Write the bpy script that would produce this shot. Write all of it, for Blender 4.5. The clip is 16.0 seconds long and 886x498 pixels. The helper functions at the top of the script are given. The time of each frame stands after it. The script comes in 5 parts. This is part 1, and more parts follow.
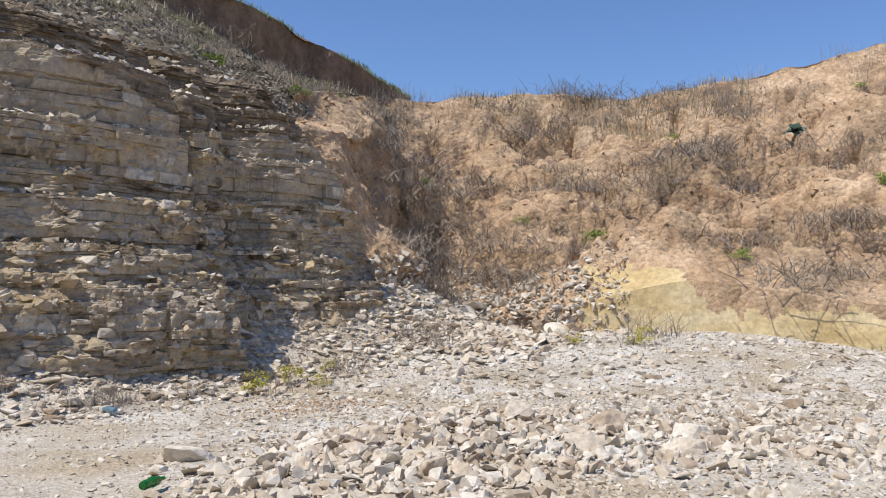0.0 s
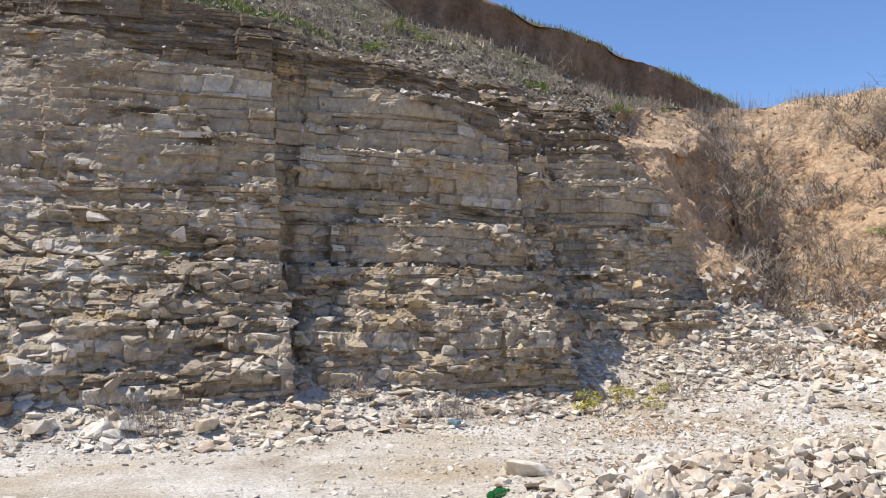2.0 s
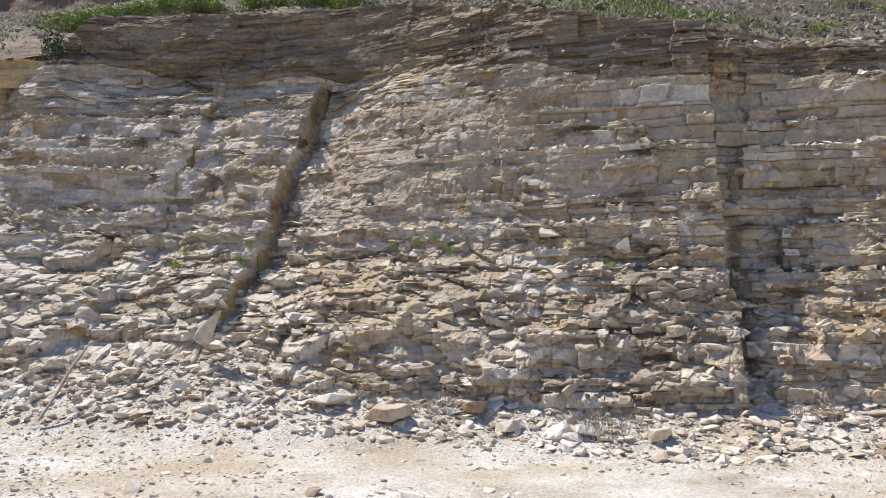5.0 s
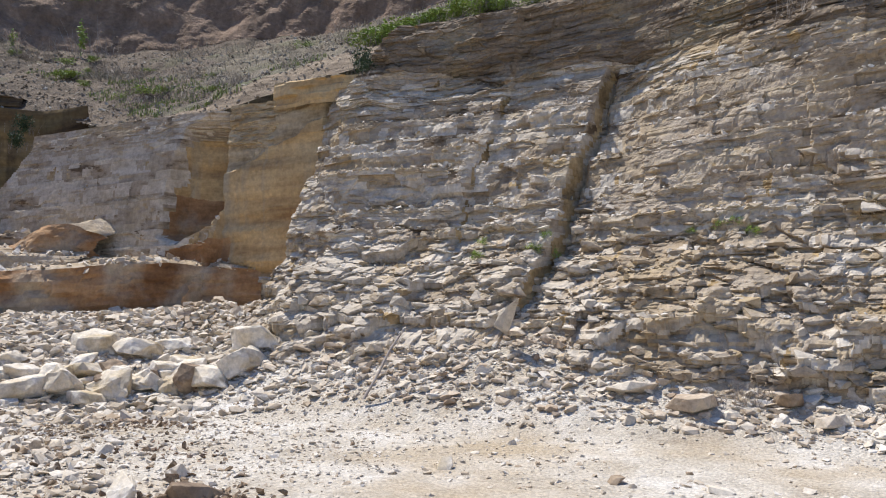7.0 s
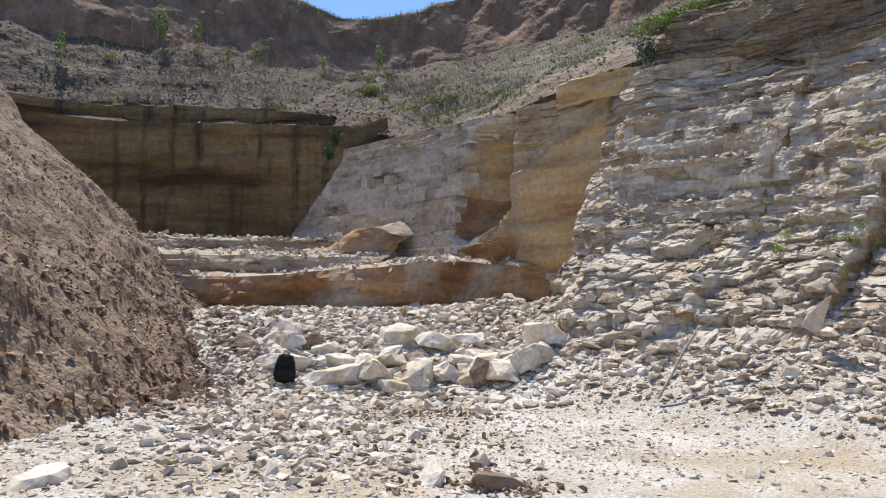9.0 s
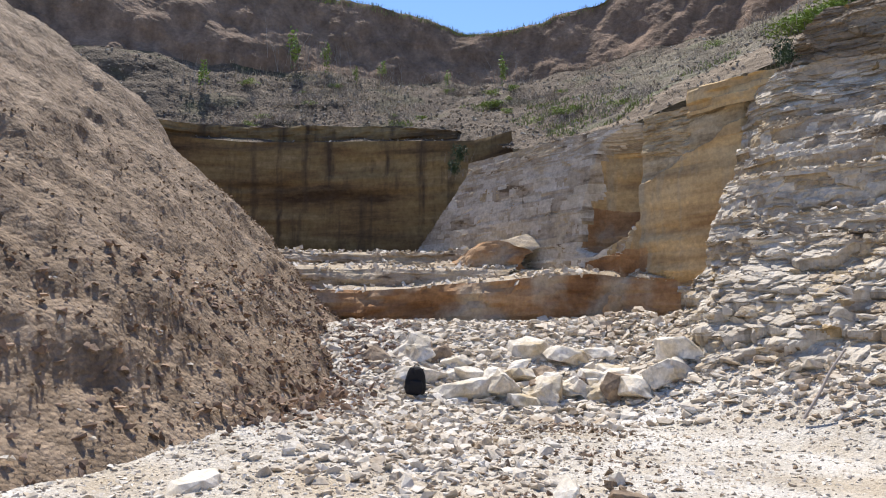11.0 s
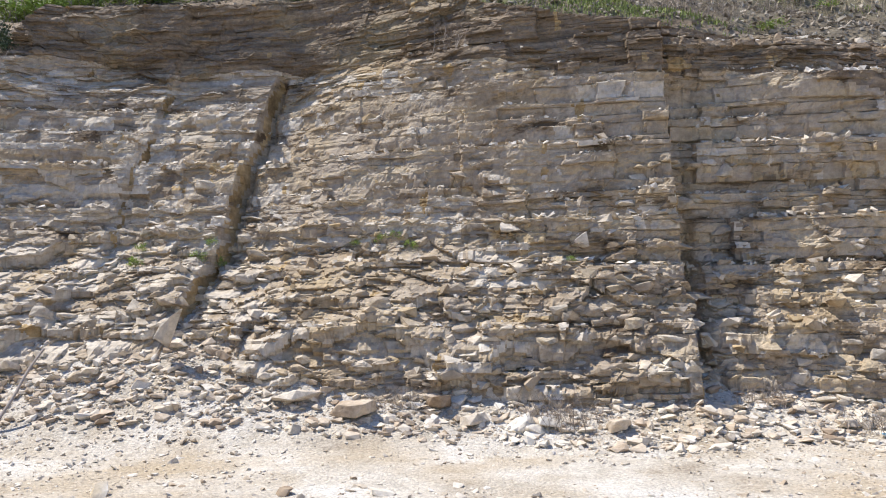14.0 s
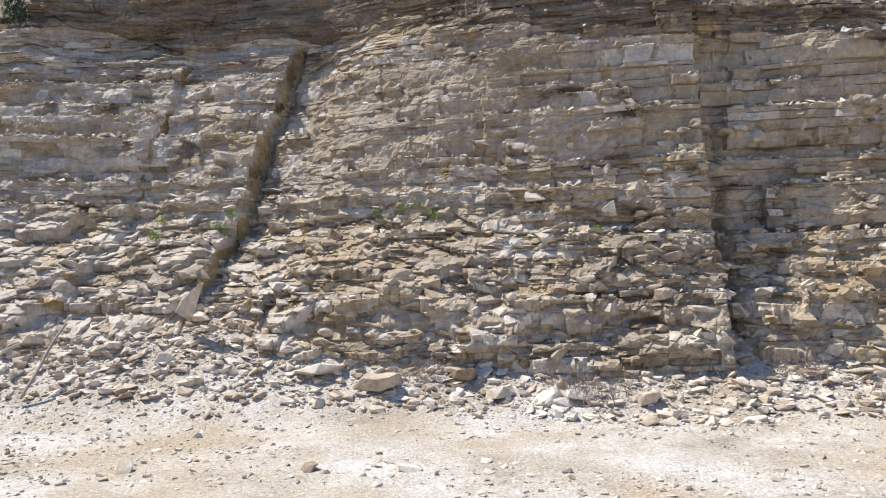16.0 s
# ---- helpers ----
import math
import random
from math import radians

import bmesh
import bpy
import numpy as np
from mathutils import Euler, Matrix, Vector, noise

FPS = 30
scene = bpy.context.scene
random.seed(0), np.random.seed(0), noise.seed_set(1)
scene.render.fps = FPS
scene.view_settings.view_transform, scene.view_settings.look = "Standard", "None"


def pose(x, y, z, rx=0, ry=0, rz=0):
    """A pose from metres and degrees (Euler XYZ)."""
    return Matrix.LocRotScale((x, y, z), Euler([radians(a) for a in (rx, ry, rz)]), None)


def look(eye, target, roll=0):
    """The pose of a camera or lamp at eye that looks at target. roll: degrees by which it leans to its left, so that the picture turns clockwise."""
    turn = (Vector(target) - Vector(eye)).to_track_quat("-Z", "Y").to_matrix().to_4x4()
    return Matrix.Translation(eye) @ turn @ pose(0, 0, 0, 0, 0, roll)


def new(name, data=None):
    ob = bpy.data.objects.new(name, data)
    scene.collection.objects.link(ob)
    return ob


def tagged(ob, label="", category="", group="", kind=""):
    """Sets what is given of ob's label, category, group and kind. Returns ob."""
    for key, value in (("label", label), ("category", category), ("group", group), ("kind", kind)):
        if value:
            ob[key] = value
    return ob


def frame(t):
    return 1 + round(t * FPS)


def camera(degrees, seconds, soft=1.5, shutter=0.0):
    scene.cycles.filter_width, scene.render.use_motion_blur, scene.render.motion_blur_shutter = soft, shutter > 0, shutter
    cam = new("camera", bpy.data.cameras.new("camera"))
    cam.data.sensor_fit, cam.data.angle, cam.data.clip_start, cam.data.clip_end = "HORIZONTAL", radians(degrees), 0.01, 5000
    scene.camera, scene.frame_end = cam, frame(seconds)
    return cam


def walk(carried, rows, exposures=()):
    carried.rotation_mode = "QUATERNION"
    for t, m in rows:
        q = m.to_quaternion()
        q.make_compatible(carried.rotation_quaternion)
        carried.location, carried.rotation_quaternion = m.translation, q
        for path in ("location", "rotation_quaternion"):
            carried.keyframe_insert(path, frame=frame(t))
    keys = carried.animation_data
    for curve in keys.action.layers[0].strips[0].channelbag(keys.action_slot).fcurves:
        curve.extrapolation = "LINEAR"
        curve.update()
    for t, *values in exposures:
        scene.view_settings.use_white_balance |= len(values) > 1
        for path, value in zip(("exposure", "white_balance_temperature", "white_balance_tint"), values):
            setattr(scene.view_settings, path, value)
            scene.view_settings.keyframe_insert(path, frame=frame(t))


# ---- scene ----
cam = camera(57.57, 16.0, soft=1.1)
EYE = 1.6
PATH = [  # seconds, turn to the left, tilt, roll (degrees), eye offset (m)
    (0, -46.50, 3.48, -0.12, 0.00, -0.00, 0.00),
    (0.5, -40.96, 3.52, -0.28, -0.00, 0.02, -0.00),
    (1, -35.71, 4.26, -0.03, -0.02, 0.06, -0.01),
    (1.5, -29.77, 5.05, 0.06, -0.04, 0.09, -0.03),
    (2, -23.91, 4.98, 0.02, -0.06, 0.11, -0.02),
    (2.5, -18.28, 5.45, 0.04, -0.09, 0.12, -0.01),
    (3, -12.72, 5.83, 0.20, -0.10, 0.13, -0.01),
    (3.5, -8.19, 6.36, 0.16, -0.12, 0.13, 0.01),
    (4, -3.08, 6.03, 0.22, -0.13, 0.14, 0.02),
    (4.2, -1.21, 5.90, 0.49, -0.13, 0.14, 0.03),
    (5.2, 8.60, 5.15, 0.15, -0.13, 0.14, 0.04),
    (6.3, 19.41, 4.36, -0.10, -0.12, 0.14, 0.06),
    (6.5, 21.71, 4.23, -0.22, -0.13, 0.14, 0.06),
    (7, 27.26, 4.21, -0.04, -0.15, 0.14, 0.06),
    (7.5, 32.67, 4.45, -0.10, -0.18, 0.13, 0.06),
    (8, 37.80, 4.32, -0.10, -0.21, 0.10, 0.06),
    (8.5, 41.52, 4.14, 0.42, -0.23, 0.09, 0.07),
    (9, 47.03, 3.92, 0.24, -0.25, 0.06, 0.07),
    (9.5, 51.46, 4.21, 0.30, -0.26, 0.04, 0.09),
    (9.7, 52.99, 4.35, 0.69, -0.26, 0.03, 0.10),
    (10.5, 56.60, 4.55, 0.40, -0.27, 0.00, 0.10),
    (11.2, 55.00, 4.80, 0.20, -0.27, -0.02, 0.11),
    (11.8, 50.00, 4.89, 0.13, -0.27, -0.02, 0.11),
    (12, 47.09, 4.78, 0.22, -0.27, -0.01, 0.11),
    (12.5, 37.50, 4.52, 0.80, -0.25, 0.02, 0.11),
    (13, 25.44, 5.70, 0.29, -0.24, 0.04, 0.13),
    (13.5, 13.12, 5.30, -0.38, -0.25, 0.01, 0.14),
    (14, 3.20, 4.35, -0.42, -0.28, 0.01, 0.16),
    (14.5, 3.12, 3.91, 0.37, -0.29, 0.03, 0.17),
    (15, 5.40, 3.41, -0.83, -0.34, 0.11, 0.17),
    (15.5, 5.41, 2.72, -1.60, -0.35, 0.23, 0.18),
    (16, 4.65, 2.31, -0.82, -0.35, 0.25, 0.17),
]


def stand(yaw, pitch, roll, dx, dy, dz):
    a, b = radians(yaw), radians(pitch)
    eye = Vector((dx, dy, EYE + dz))
    return look(eye, eye + Vector((-math.sin(a) * math.cos(b), math.cos(a) * math.cos(b), math.sin(b))), roll)


walk(cam, [(row[0], stand(*row[1:])) for row in PATH],
     [(0, 0.08), (1, 0.17), (2, 0.33), (3, 0.5), (4, 0.54), (7, 0.39), (9, 0.44), (12, 0.57), (12.5, 0.56), (13.5, 0.57), (14, 0.57), (16, 0.5)])

# ---- world and sun ----
SUN_YAW, SUN_UP = 75.0, 61.0   # degrees to the left of the wall's normal, degrees above the horizon
world = bpy.data.worlds.new("world")
scene.world = world
world.use_nodes = True
wn = world.node_tree
bg = wn.nodes["Background"]
sky = wn.nodes.new("ShaderNodeTexSky")
sky.sky_type = 'NISHITA'
sky.sun_disc = False
sky.sun_elevation = radians(SUN_UP)
sky.sun_rotation = radians(-SUN_YAW)
sky.air_density, sky.dust_density, sky.ozone_density = 1.0, 0.1, 7.0
tone = wn.nodes.new("ShaderNodeHueSaturation")
tone.inputs["Hue"].default_value, tone.inputs["Saturation"].default_value, tone.inputs["Value"].default_value = 0.506, 1.04, 1.05
wn.links.new(sky.outputs[0], tone.inputs["Color"])
wn.links.new(tone.outputs[0], bg.inputs[0])
bg.inputs[1].default_value = 0.132
sun_way = Vector((-math.sin(radians(SUN_YAW)) * math.cos(radians(SUN_UP)), math.cos(radians(SUN_YAW)) * math.cos(radians(SUN_UP)), math.sin(radians(SUN_UP))))
sun_data = bpy.data.lights.new("sun", "SUN")
sun_data.energy, sun_data.angle, sun_data.color = 4.55, radians(0.53), (1.0, 0.945, 0.87)
sun = new("sun", sun_data)
sun.matrix_world = look(sun_way * 100, (0, 0, 0))


# ---- numbers ----
def _hash(ix, iy, iz, seed):
    h = (ix.astype(np.int64) * 374761393 + iy.astype(np.int64) * 668265263 + iz.astype(np.int64) * 2147483647 + seed * 974711) & 0xFFFFFFFF
    h = ((h ^ (h >> 13)) * 1274126177) & 0xFFFFFFFF
    h = ((h ^ (h >> 16)) * 2246822519) & 0xFFFFFFFF
    return ((h ^ (h >> 15)) & 0xFFFFFF) / 0xFFFFFF


def vnoise(x, y, z, seed=0):
    """Value noise in -1..1."""
    x, y, z = np.broadcast_arrays(np.asarray(x, float), np.asarray(y, float), np.asarray(z, float))
    fx, fy, fz = np.floor(x), np.floor(y), np.floor(z)
    u, v, w = x - fx, y - fy, z - fz
    u, v, w = u * u * (3 - 2 * u), v * v * (3 - 2 * v), w * w * (3 - 2 * w)
    out = 0
    for i in (0, 1):
        for j in (0, 1):
            for k in (0, 1):
                out = out + _hash(fx + i, fy + j, fz + k, seed) * (u if i else 1 - u) * (v if j else 1 - v) * (w if k else 1 - w)
    return out * 2 - 1


def fbm(x, y, z=0.0, octaves=4, seed=0):
    out, amp = 0, 1.0
    for o in range(octaves):
        f = 2.03 ** o
        out = out + amp * vnoise(np.asarray(x) * f + o * 17.3, np.asarray(y) * f, np.asarray(z) * f, seed + o)
        amp *= 0.5
    return out / 1.6


def step(a, b, x):
    t = np.clip((np.asarray(x, float) - a) / (b - a), 0, 1)
    return t * t * (3 - 2 * t)


rng = np.random.default_rng(7)


# ---- materials ----
def material(name, colors, scale=(1, 1, 1), fine=14.0, rough=0.9, bump=0.4, bump_scale=30.0, stain=None, stain_scale=0.5, stain_at=(0.5, 0.65), island=0.0, dist=0.02, streak=None, pebble=0.0, streak_at=(0.5, 0.68)):
    """Layered stone or earth: colors is a ramp over a stretched noise; stain a second colour in large patches; island varies loose pieces."""
    m = bpy.data.materials.new(name)
    m.use_nodes = True
    nt = m.node_tree
    N, L = nt.nodes, nt.links
    bsdf = N["Principled BSDF"]
    bsdf.inputs["Roughness"].default_value = rough
    bsdf.inputs["Specular IOR Level"].default_value = 0.25
    geo = N.new("ShaderNodeNewGeometry")
    mp = N.new("ShaderNodeMapping")
    mp.inputs["Scale"].default_value = scale
    L.new(geo.outputs["Position"], mp.inputs[0])
    n1 = N.new("ShaderNodeTexNoise")
    n1.inputs["Scale"].default_value, n1.inputs["Detail"].default_value, n1.inputs["Roughness"].default_value = 1.0, 8.0, 0.62
    L.new(mp.outputs[0], n1.inputs["Vector"])
    val = n1.outputs["Fac"]
    if island:
        add = N.new("ShaderNodeMath")
        add.operation = "MULTIPLY_ADD"
        L.new(geo.outputs["Random Per Island"], add.inputs[0])
        add.inputs[1].default_value = island
        sub = N.new("ShaderNodeMath")
        sub.operation = "SUBTRACT"
        L.new(val, sub.inputs[0])
        sub.inputs[1].default_value = island / 2
        L.new(sub.outputs[0], add.inputs[2])
        val = add.outputs[0]
    ramp = N.new("ShaderNodeValToRGB")
    el = ramp.color_ramp.elements
    while len(el) < len(colors):
        el.new(0.5)
    for i, (at, c) in enumerate(colors):
        el[i].position, el[i].color = at, (*c, 1)
    L.new(val, ramp.inputs[0])
    col = ramp.outputs[0]
    if stain:
        n2 = N.new("ShaderNodeTexNoise")
        n2.inputs["Scale"].default_value, n2.inputs["Detail"].default_value = stain_scale, 6.0
        L.new(geo.outputs["Position"], n2.inputs["Vector"])
        r2 = N.new("ShaderNodeMapRange")
        r2.inputs["From Min"].default_value, r2.inputs["From Max"].default_value = stain_at
        L.new(n2.outputs["Fac"], r2.inputs["Value"])
        mx = N.new("ShaderNodeMix")
        mx.data_type = "RGBA"
        L.new(r2.outputs[0], mx.inputs[0])
        L.new(col, mx.inputs[6])
        mx.inputs[7].default_value = (*stain, 1)
        col = mx.outputs[2]
    if streak:
        m3 = N.new("ShaderNodeMapping")
        m3.inputs["Scale"].default_value = (2.2, 2.2, 0.18)
        L.new(geo.outputs["Position"], m3.inputs[0])
        n4 = N.new("ShaderNodeTexNoise")
        n4.inputs["Scale"].default_value, n4.inputs["Detail"].default_value = 1.0, 6.0
        L.new(m3.outputs[0], n4.inputs["Vector"])
        r4 = N.new("ShaderNodeMapRange")
        r4.inputs["From Min"].default_value, r4.inputs["From Max"].default_value = streak_at
        L.new(n4.outputs["Fac"], r4.inputs["Value"])
        mx4 = N.new("ShaderNodeMix")
        mx4.data_type = "RGBA"
        L.new(r4.outputs[0], mx4.inputs[0])
        L.new(col, mx4.inputs[6])
        mx4.inputs[7].default_value = (*streak, 1)
        col = mx4.outputs[2]
    # fine grain multiplies the colour
    n3 = N.new("ShaderNodeTexNoise")
    n3.inputs["Scale"].default_value, n3.inputs["Detail"].default_value, n3.inputs["Roughness"].default_value = fine, 6.0, 0.7
    L.new(geo.outputs["Position"], n3.inputs["Vector"])
    r3 = N.new("ShaderNodeMapRange")
    r3.inputs["From Min"].default_value, r3.inputs["From Max"].default_value = 0.3, 0.7
    r3.inputs["To Min"].default_value, r3.inputs["To Max"].default_value = 0.70, 1.21
    L.new(n3.outputs["Fac"], r3.inputs["Value"])
    mul = N.new("ShaderNodeMix")
    mul.data_type, mul.blend_type = "RGBA", "MULTIPLY"
    mul.inputs[0].default_value = 1.0
    L.new(col, mul.inputs[6])
    L.new(r3.outputs[0], mul.inputs[7])
    L.new(mul.outputs[2], bsdf.inputs["Base Color"])
    height = None
    if pebble:
        vo = N.new("ShaderNodeTexVoronoi")
        vo.inputs["Scale"].default_value = pebble
        wob = N.new("ShaderNodeMix")
        wob.data_type = "VECTOR"
        wob.inputs[0].default_value = 0.02
        L.new(geo.outputs["Position"], wob.inputs[4])
        L.new(n3.outputs["Color"], wob.inputs[5])
        L.new(wob.outputs[1], vo.inputs["Vector"])
        sep = N.new("ShaderNodeSeparateColor")
        L.new(vo.outputs["Color"], sep.inputs[0])
        rp = N.new("ShaderNodeMapRange")
        rp.inputs["To Min"].default_value, rp.inputs["To Max"].default_value = 0.8, 1.13
        L.new(sep.outputs[0], rp.inputs["Value"])
        mp2 = N.new("ShaderNodeMix")
        mp2.data_type, mp2.blend_type = "RGBA", "MULTIPLY"
        mp2.inputs[0].default_value = 1.0
        L.new(mul.outputs[2], mp2.inputs[6])
        L.new(rp.outputs[0], mp2.inputs[7])
        L.new(mp2.outputs[2], bsdf.inputs["Base Color"])
        hh = N.new("ShaderNodeMath")
        hh.operation = "MULTIPLY_ADD"
        L.new(vo.outputs["Distance"], hh.inputs[0])
        hh.inputs[1].default_value = -0.9
        L.new(sep.outputs[1], hh.inputs[2])
        height = hh.outputs[0]
    nb = N.new("ShaderNodeTexNoise")
    nb.inputs["Scale"].default_value, nb.inputs["Detail"].default_value, nb.inputs["Roughness"].default_value = bump_scale, 5.0, 0.65
    L.new(geo.outputs["Position"], nb.inputs["Vector"])
    bp = N.new("ShaderNodeBump")
    bp.inputs["Strength"].default_value, bp.inputs["Distance"].default_value = bump, dist
    if height:
        ad = N.new("ShaderNodeMath")
        ad.operation = "MULTIPLY_ADD"
        L.new(height, ad.inputs[0])
        ad.inputs[1].default_value = 0.6
        L.new(nb.outputs["Fac"], ad.inputs[2])
        L.new(ad.outputs[0], bp.inputs["Height"])
    else:
        L.new(nb.outputs["Fac"], bp.inputs["Height"])
    L.new(bp.outputs[0], bsdf.inputs["Normal"])
    return m


M_LIME = material("limestone_beds", [(0.355, (0.139, 0.1, 0.0635)), (0.40, (0.335, 0.262, 0.178)), (0.50, (0.445, 0.372, 0.284)), (0.60, (0.475, 0.382, 0.257)), (0.72, (0.57, 0.503, 0.40))],
                  scale=(0.9, 0.9, 3.2), fine=9.0, stain=(0.42, 0.31, 0.17), stain_scale=0.5, stain_at=(0.50, 0.80), bump=0.95, bump_scale=22, dist=0.03, streak=(0.22, 0.175, 0.125), streak_at=(0.54, 0.82))
M_BLOCK = material("limestone_rubble", [(0.12, (0.33, 0.25, 0.166)), (0.35, (0.494, 0.42, 0.323)), (0.55, (0.587, 0.525, 0.432)), (0.8, (0.7, 0.65, 0.57))],
                   scale=(1.5, 1.5, 1.5), fine=16.0, island=0.5, bump=0.35, bump_scale=40, dist=0.01)
M_HEAP = material("tan_rubble", [(0.12, (0.33, 0.245, 0.167)), (0.4, (0.525, 0.44, 0.338)), (0.6, (0.615, 0.545, 0.44)), (0.85, (0.69, 0.642, 0.56))],
                  scale=(1.5, 1.5, 1.5), fine=16.0, island=0.5, bump=0.35, bump_scale=40, dist=0.01)
M_GROUND = material("quarry_floor", [(0.3, (0.378, 0.318, 0.241)), (0.43, (0.525, 0.47, 0.385)), (0.55, (0.635, 0.59, 0.515)), (0.66, (0.715, 0.68, 0.62))],
                    scale=(0.7, 0.7, 0.7), fine=26.0, stain=(0.48, 0.395, 0.28), stain_scale=0.4, stain_at=(0.48, 0.64), bump=0.9, bump_scale=26, dist=0.025, pebble=34.0)
M_LOESS = material("loess", [(0.3, (0.26, 0.16, 0.09)), (0.45, (0.455, 0.31, 0.185)), (0.58, (0.56, 0.395, 0.248)), (0.75, (0.63, 0.475, 0.32))],
                   scale=(0.5, 0.5, 0.8), fine=7.0, stain=(0.37, 0.27, 0.17), stain_scale=0.3, stain_at=(0.52, 0.7), bump=0.9, bump_scale=9, dist=0.06, pebble=8.0)
M_EARTH = material("dark_earth", [(0.3, (0.125, 0.082, 0.052)), (0.5, (0.22, 0.142, 0.092)), (0.7, (0.33, 0.22, 0.145))],
                   scale=(1.2, 1.2, 0.5), fine=6.0, bump=0.8, bump_scale=7, dist=0.08)
M_SHALE = material("brown_shale", [(0.3, (0.11, 0.08, 0.052)), (0.5, (0.235, 0.178, 0.12)), (0.7, (0.38, 0.30, 0.205))],
                   scale=(1.0, 1.0, 7.0), fine=10.0, stain=(0.33, 0.265, 0.17), stain_scale=0.7, stain_at=(0.55, 0.7), bump=0.9, bump_scale=14, dist=0.05)
M_SCREE = material("hillside_scree", [(0.28, (0.075, 0.059, 0.04)), (0.5, (0.155, 0.126, 0.085)), (0.7, (0.27, 0.227, 0.156))],
                   scale=(1.2, 1.2, 1.2), fine=8.0, stain=(0.13, 0.13, 0.062), stain_scale=0.5, stain_at=(0.5, 0.7), bump=1.0, bump_scale=12, dist=0.06, pebble=9.0)
M_RUST = material("rust_rock", [(0.3, (0.149, 0.0715, 0.03)), (0.5, (0.345, 0.187, 0.085)), (0.7, (0.494, 0.319, 0.17))],
                  scale=(0.45, 0.45, 1.8), fine=8.0, stain=(0.42, 0.34, 0.24), stain_scale=0.8, stain_at=(0.5, 0.66), bump=0.8, bump_scale=10, dist=0.05)
M_BROWN = material("brown_stone", [(0.3, (0.12, 0.085, 0.06)), (0.5, (0.27, 0.20, 0.135)), (0.7, (0.43, 0.34, 0.24))], scale=(2, 2, 3), fine=10.0, bump=0.5, bump_scale=16, dist=0.02)
M_LOOSE = material("loose_scree", [(0.15, (0.16, 0.13, 0.098)), (0.45, (0.28, 0.236, 0.18)), (0.8, (0.44, 0.39, 0.315))], scale=(1.5, 1.5, 1.5), fine=12.0, island=0.6, bump=0.3, bump_scale=30, dist=0.01)
M_SPOIL = material("spoil_earth", [(0.3, (0.165, 0.115, 0.073)), (0.5, (0.275, 0.2, 0.13)), (0.7, (0.40, 0.30, 0.205))],
                   scale=(1.6, 1.6, 1.0), fine=9.0, bump=0.9, bump_scale=12, dist=0.05, pebble=16.0)
M_OCHRE = material("ochre_rock", [(0.3, (0.312, 0.183, 0.0788)), (0.5, (0.512, 0.348, 0.163)), (0.7, (0.625, 0.46, 0.247))],
                   scale=(0.35, 0.35, 2.4), fine=8.0, bump=0.4, bump_scale=12, dist=0.02, streak=(0.40, 0.33, 0.22))
# yellow cut rock with dark streaks; the pit's shade is mixed into its colour
M_PIT = material("shade_toned_streaked_rock", [(0.34, (0.063, 0.0388, 0.0187)), (0.48, (0.179, 0.116, 0.051)), (0.56, (0.221, 0.155, 0.068)), (0.7, (0.326, 0.233, 0.119))],
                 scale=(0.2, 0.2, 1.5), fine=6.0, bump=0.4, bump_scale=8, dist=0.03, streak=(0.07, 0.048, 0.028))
M_CHALK = material("weathered_chalky_limestone", [(0.3, (0.291, 0.234, 0.171)), (0.42, (0.483, 0.422, 0.336)), (0.55, (0.571, 0.504, 0.407)), (0.7, (0.658, 0.596, 0.494))],
                   scale=(1.1, 1.1, 4.5), fine=9.0, stain=(0.46, 0.37, 0.25), stain_scale=0.7, stain_at=(0.54, 0.72), bump=0.7, bump_scale=22, dist=0.03)
M_DARKSCREE = material("brown_soil_scree", [(0.28, (0.06, 0.044, 0.03)), (0.5, (0.13, 0.096, 0.066)), (0.7, (0.22, 0.17, 0.118))],
                       scale=(1.2, 1.2, 2.4), fine=8.0, stain=(0.095, 0.09, 0.045), stain_scale=0.5, stain_at=(0.56, 0.72), bump=1.0, bump_scale=12, dist=0.06, pebble=9.0)
M_SEAM = material("brown_joint_filling", [(0.3, (0.17, 0.115, 0.055)), (0.5, (0.39, 0.275, 0.135)), (0.7, (0.56, 0.42, 0.235))], scale=(2.0, 2.0, 3.0), fine=10.0, bump=0.8, bump_scale=14, dist=0.04)
M_CLOD = material("damp_soil", [(0.2, (0.108, 0.0711, 0.0504)), (0.5, (0.238, 0.163, 0.113)), (0.8, (0.432, 0.304, 0.21))], scale=(2, 2, 2), fine=12.0, island=0.5, bump=0.6, bump_scale=24, dist=0.02)
M_BUFF = material("buff_iron_stained_limestone", [(0.3, (0.27, 0.19, 0.10)), (0.45, (0.42, 0.315, 0.18)), (0.6, (0.50, 0.395, 0.25)), (0.75, (0.58, 0.48, 0.34))],
                  scale=(1.3, 1.3, 5.0), fine=10.0, bump=0.7, bump_scale=22, dist=0.03, streak=(0.25, 0.19, 0.12), streak_at=(0.54, 0.82))
M_YELLOW = material("yellow_sandstone", [(0.3, (0.46, 0.33, 0.15)), (0.5, (0.58, 0.45, 0.24)), (0.7, (0.64, 0.54, 0.34))],
                    scale=(0.4, 0.4, 1.6), fine=8.0, bump=0.4, bump_scale=10, dist=0.02)


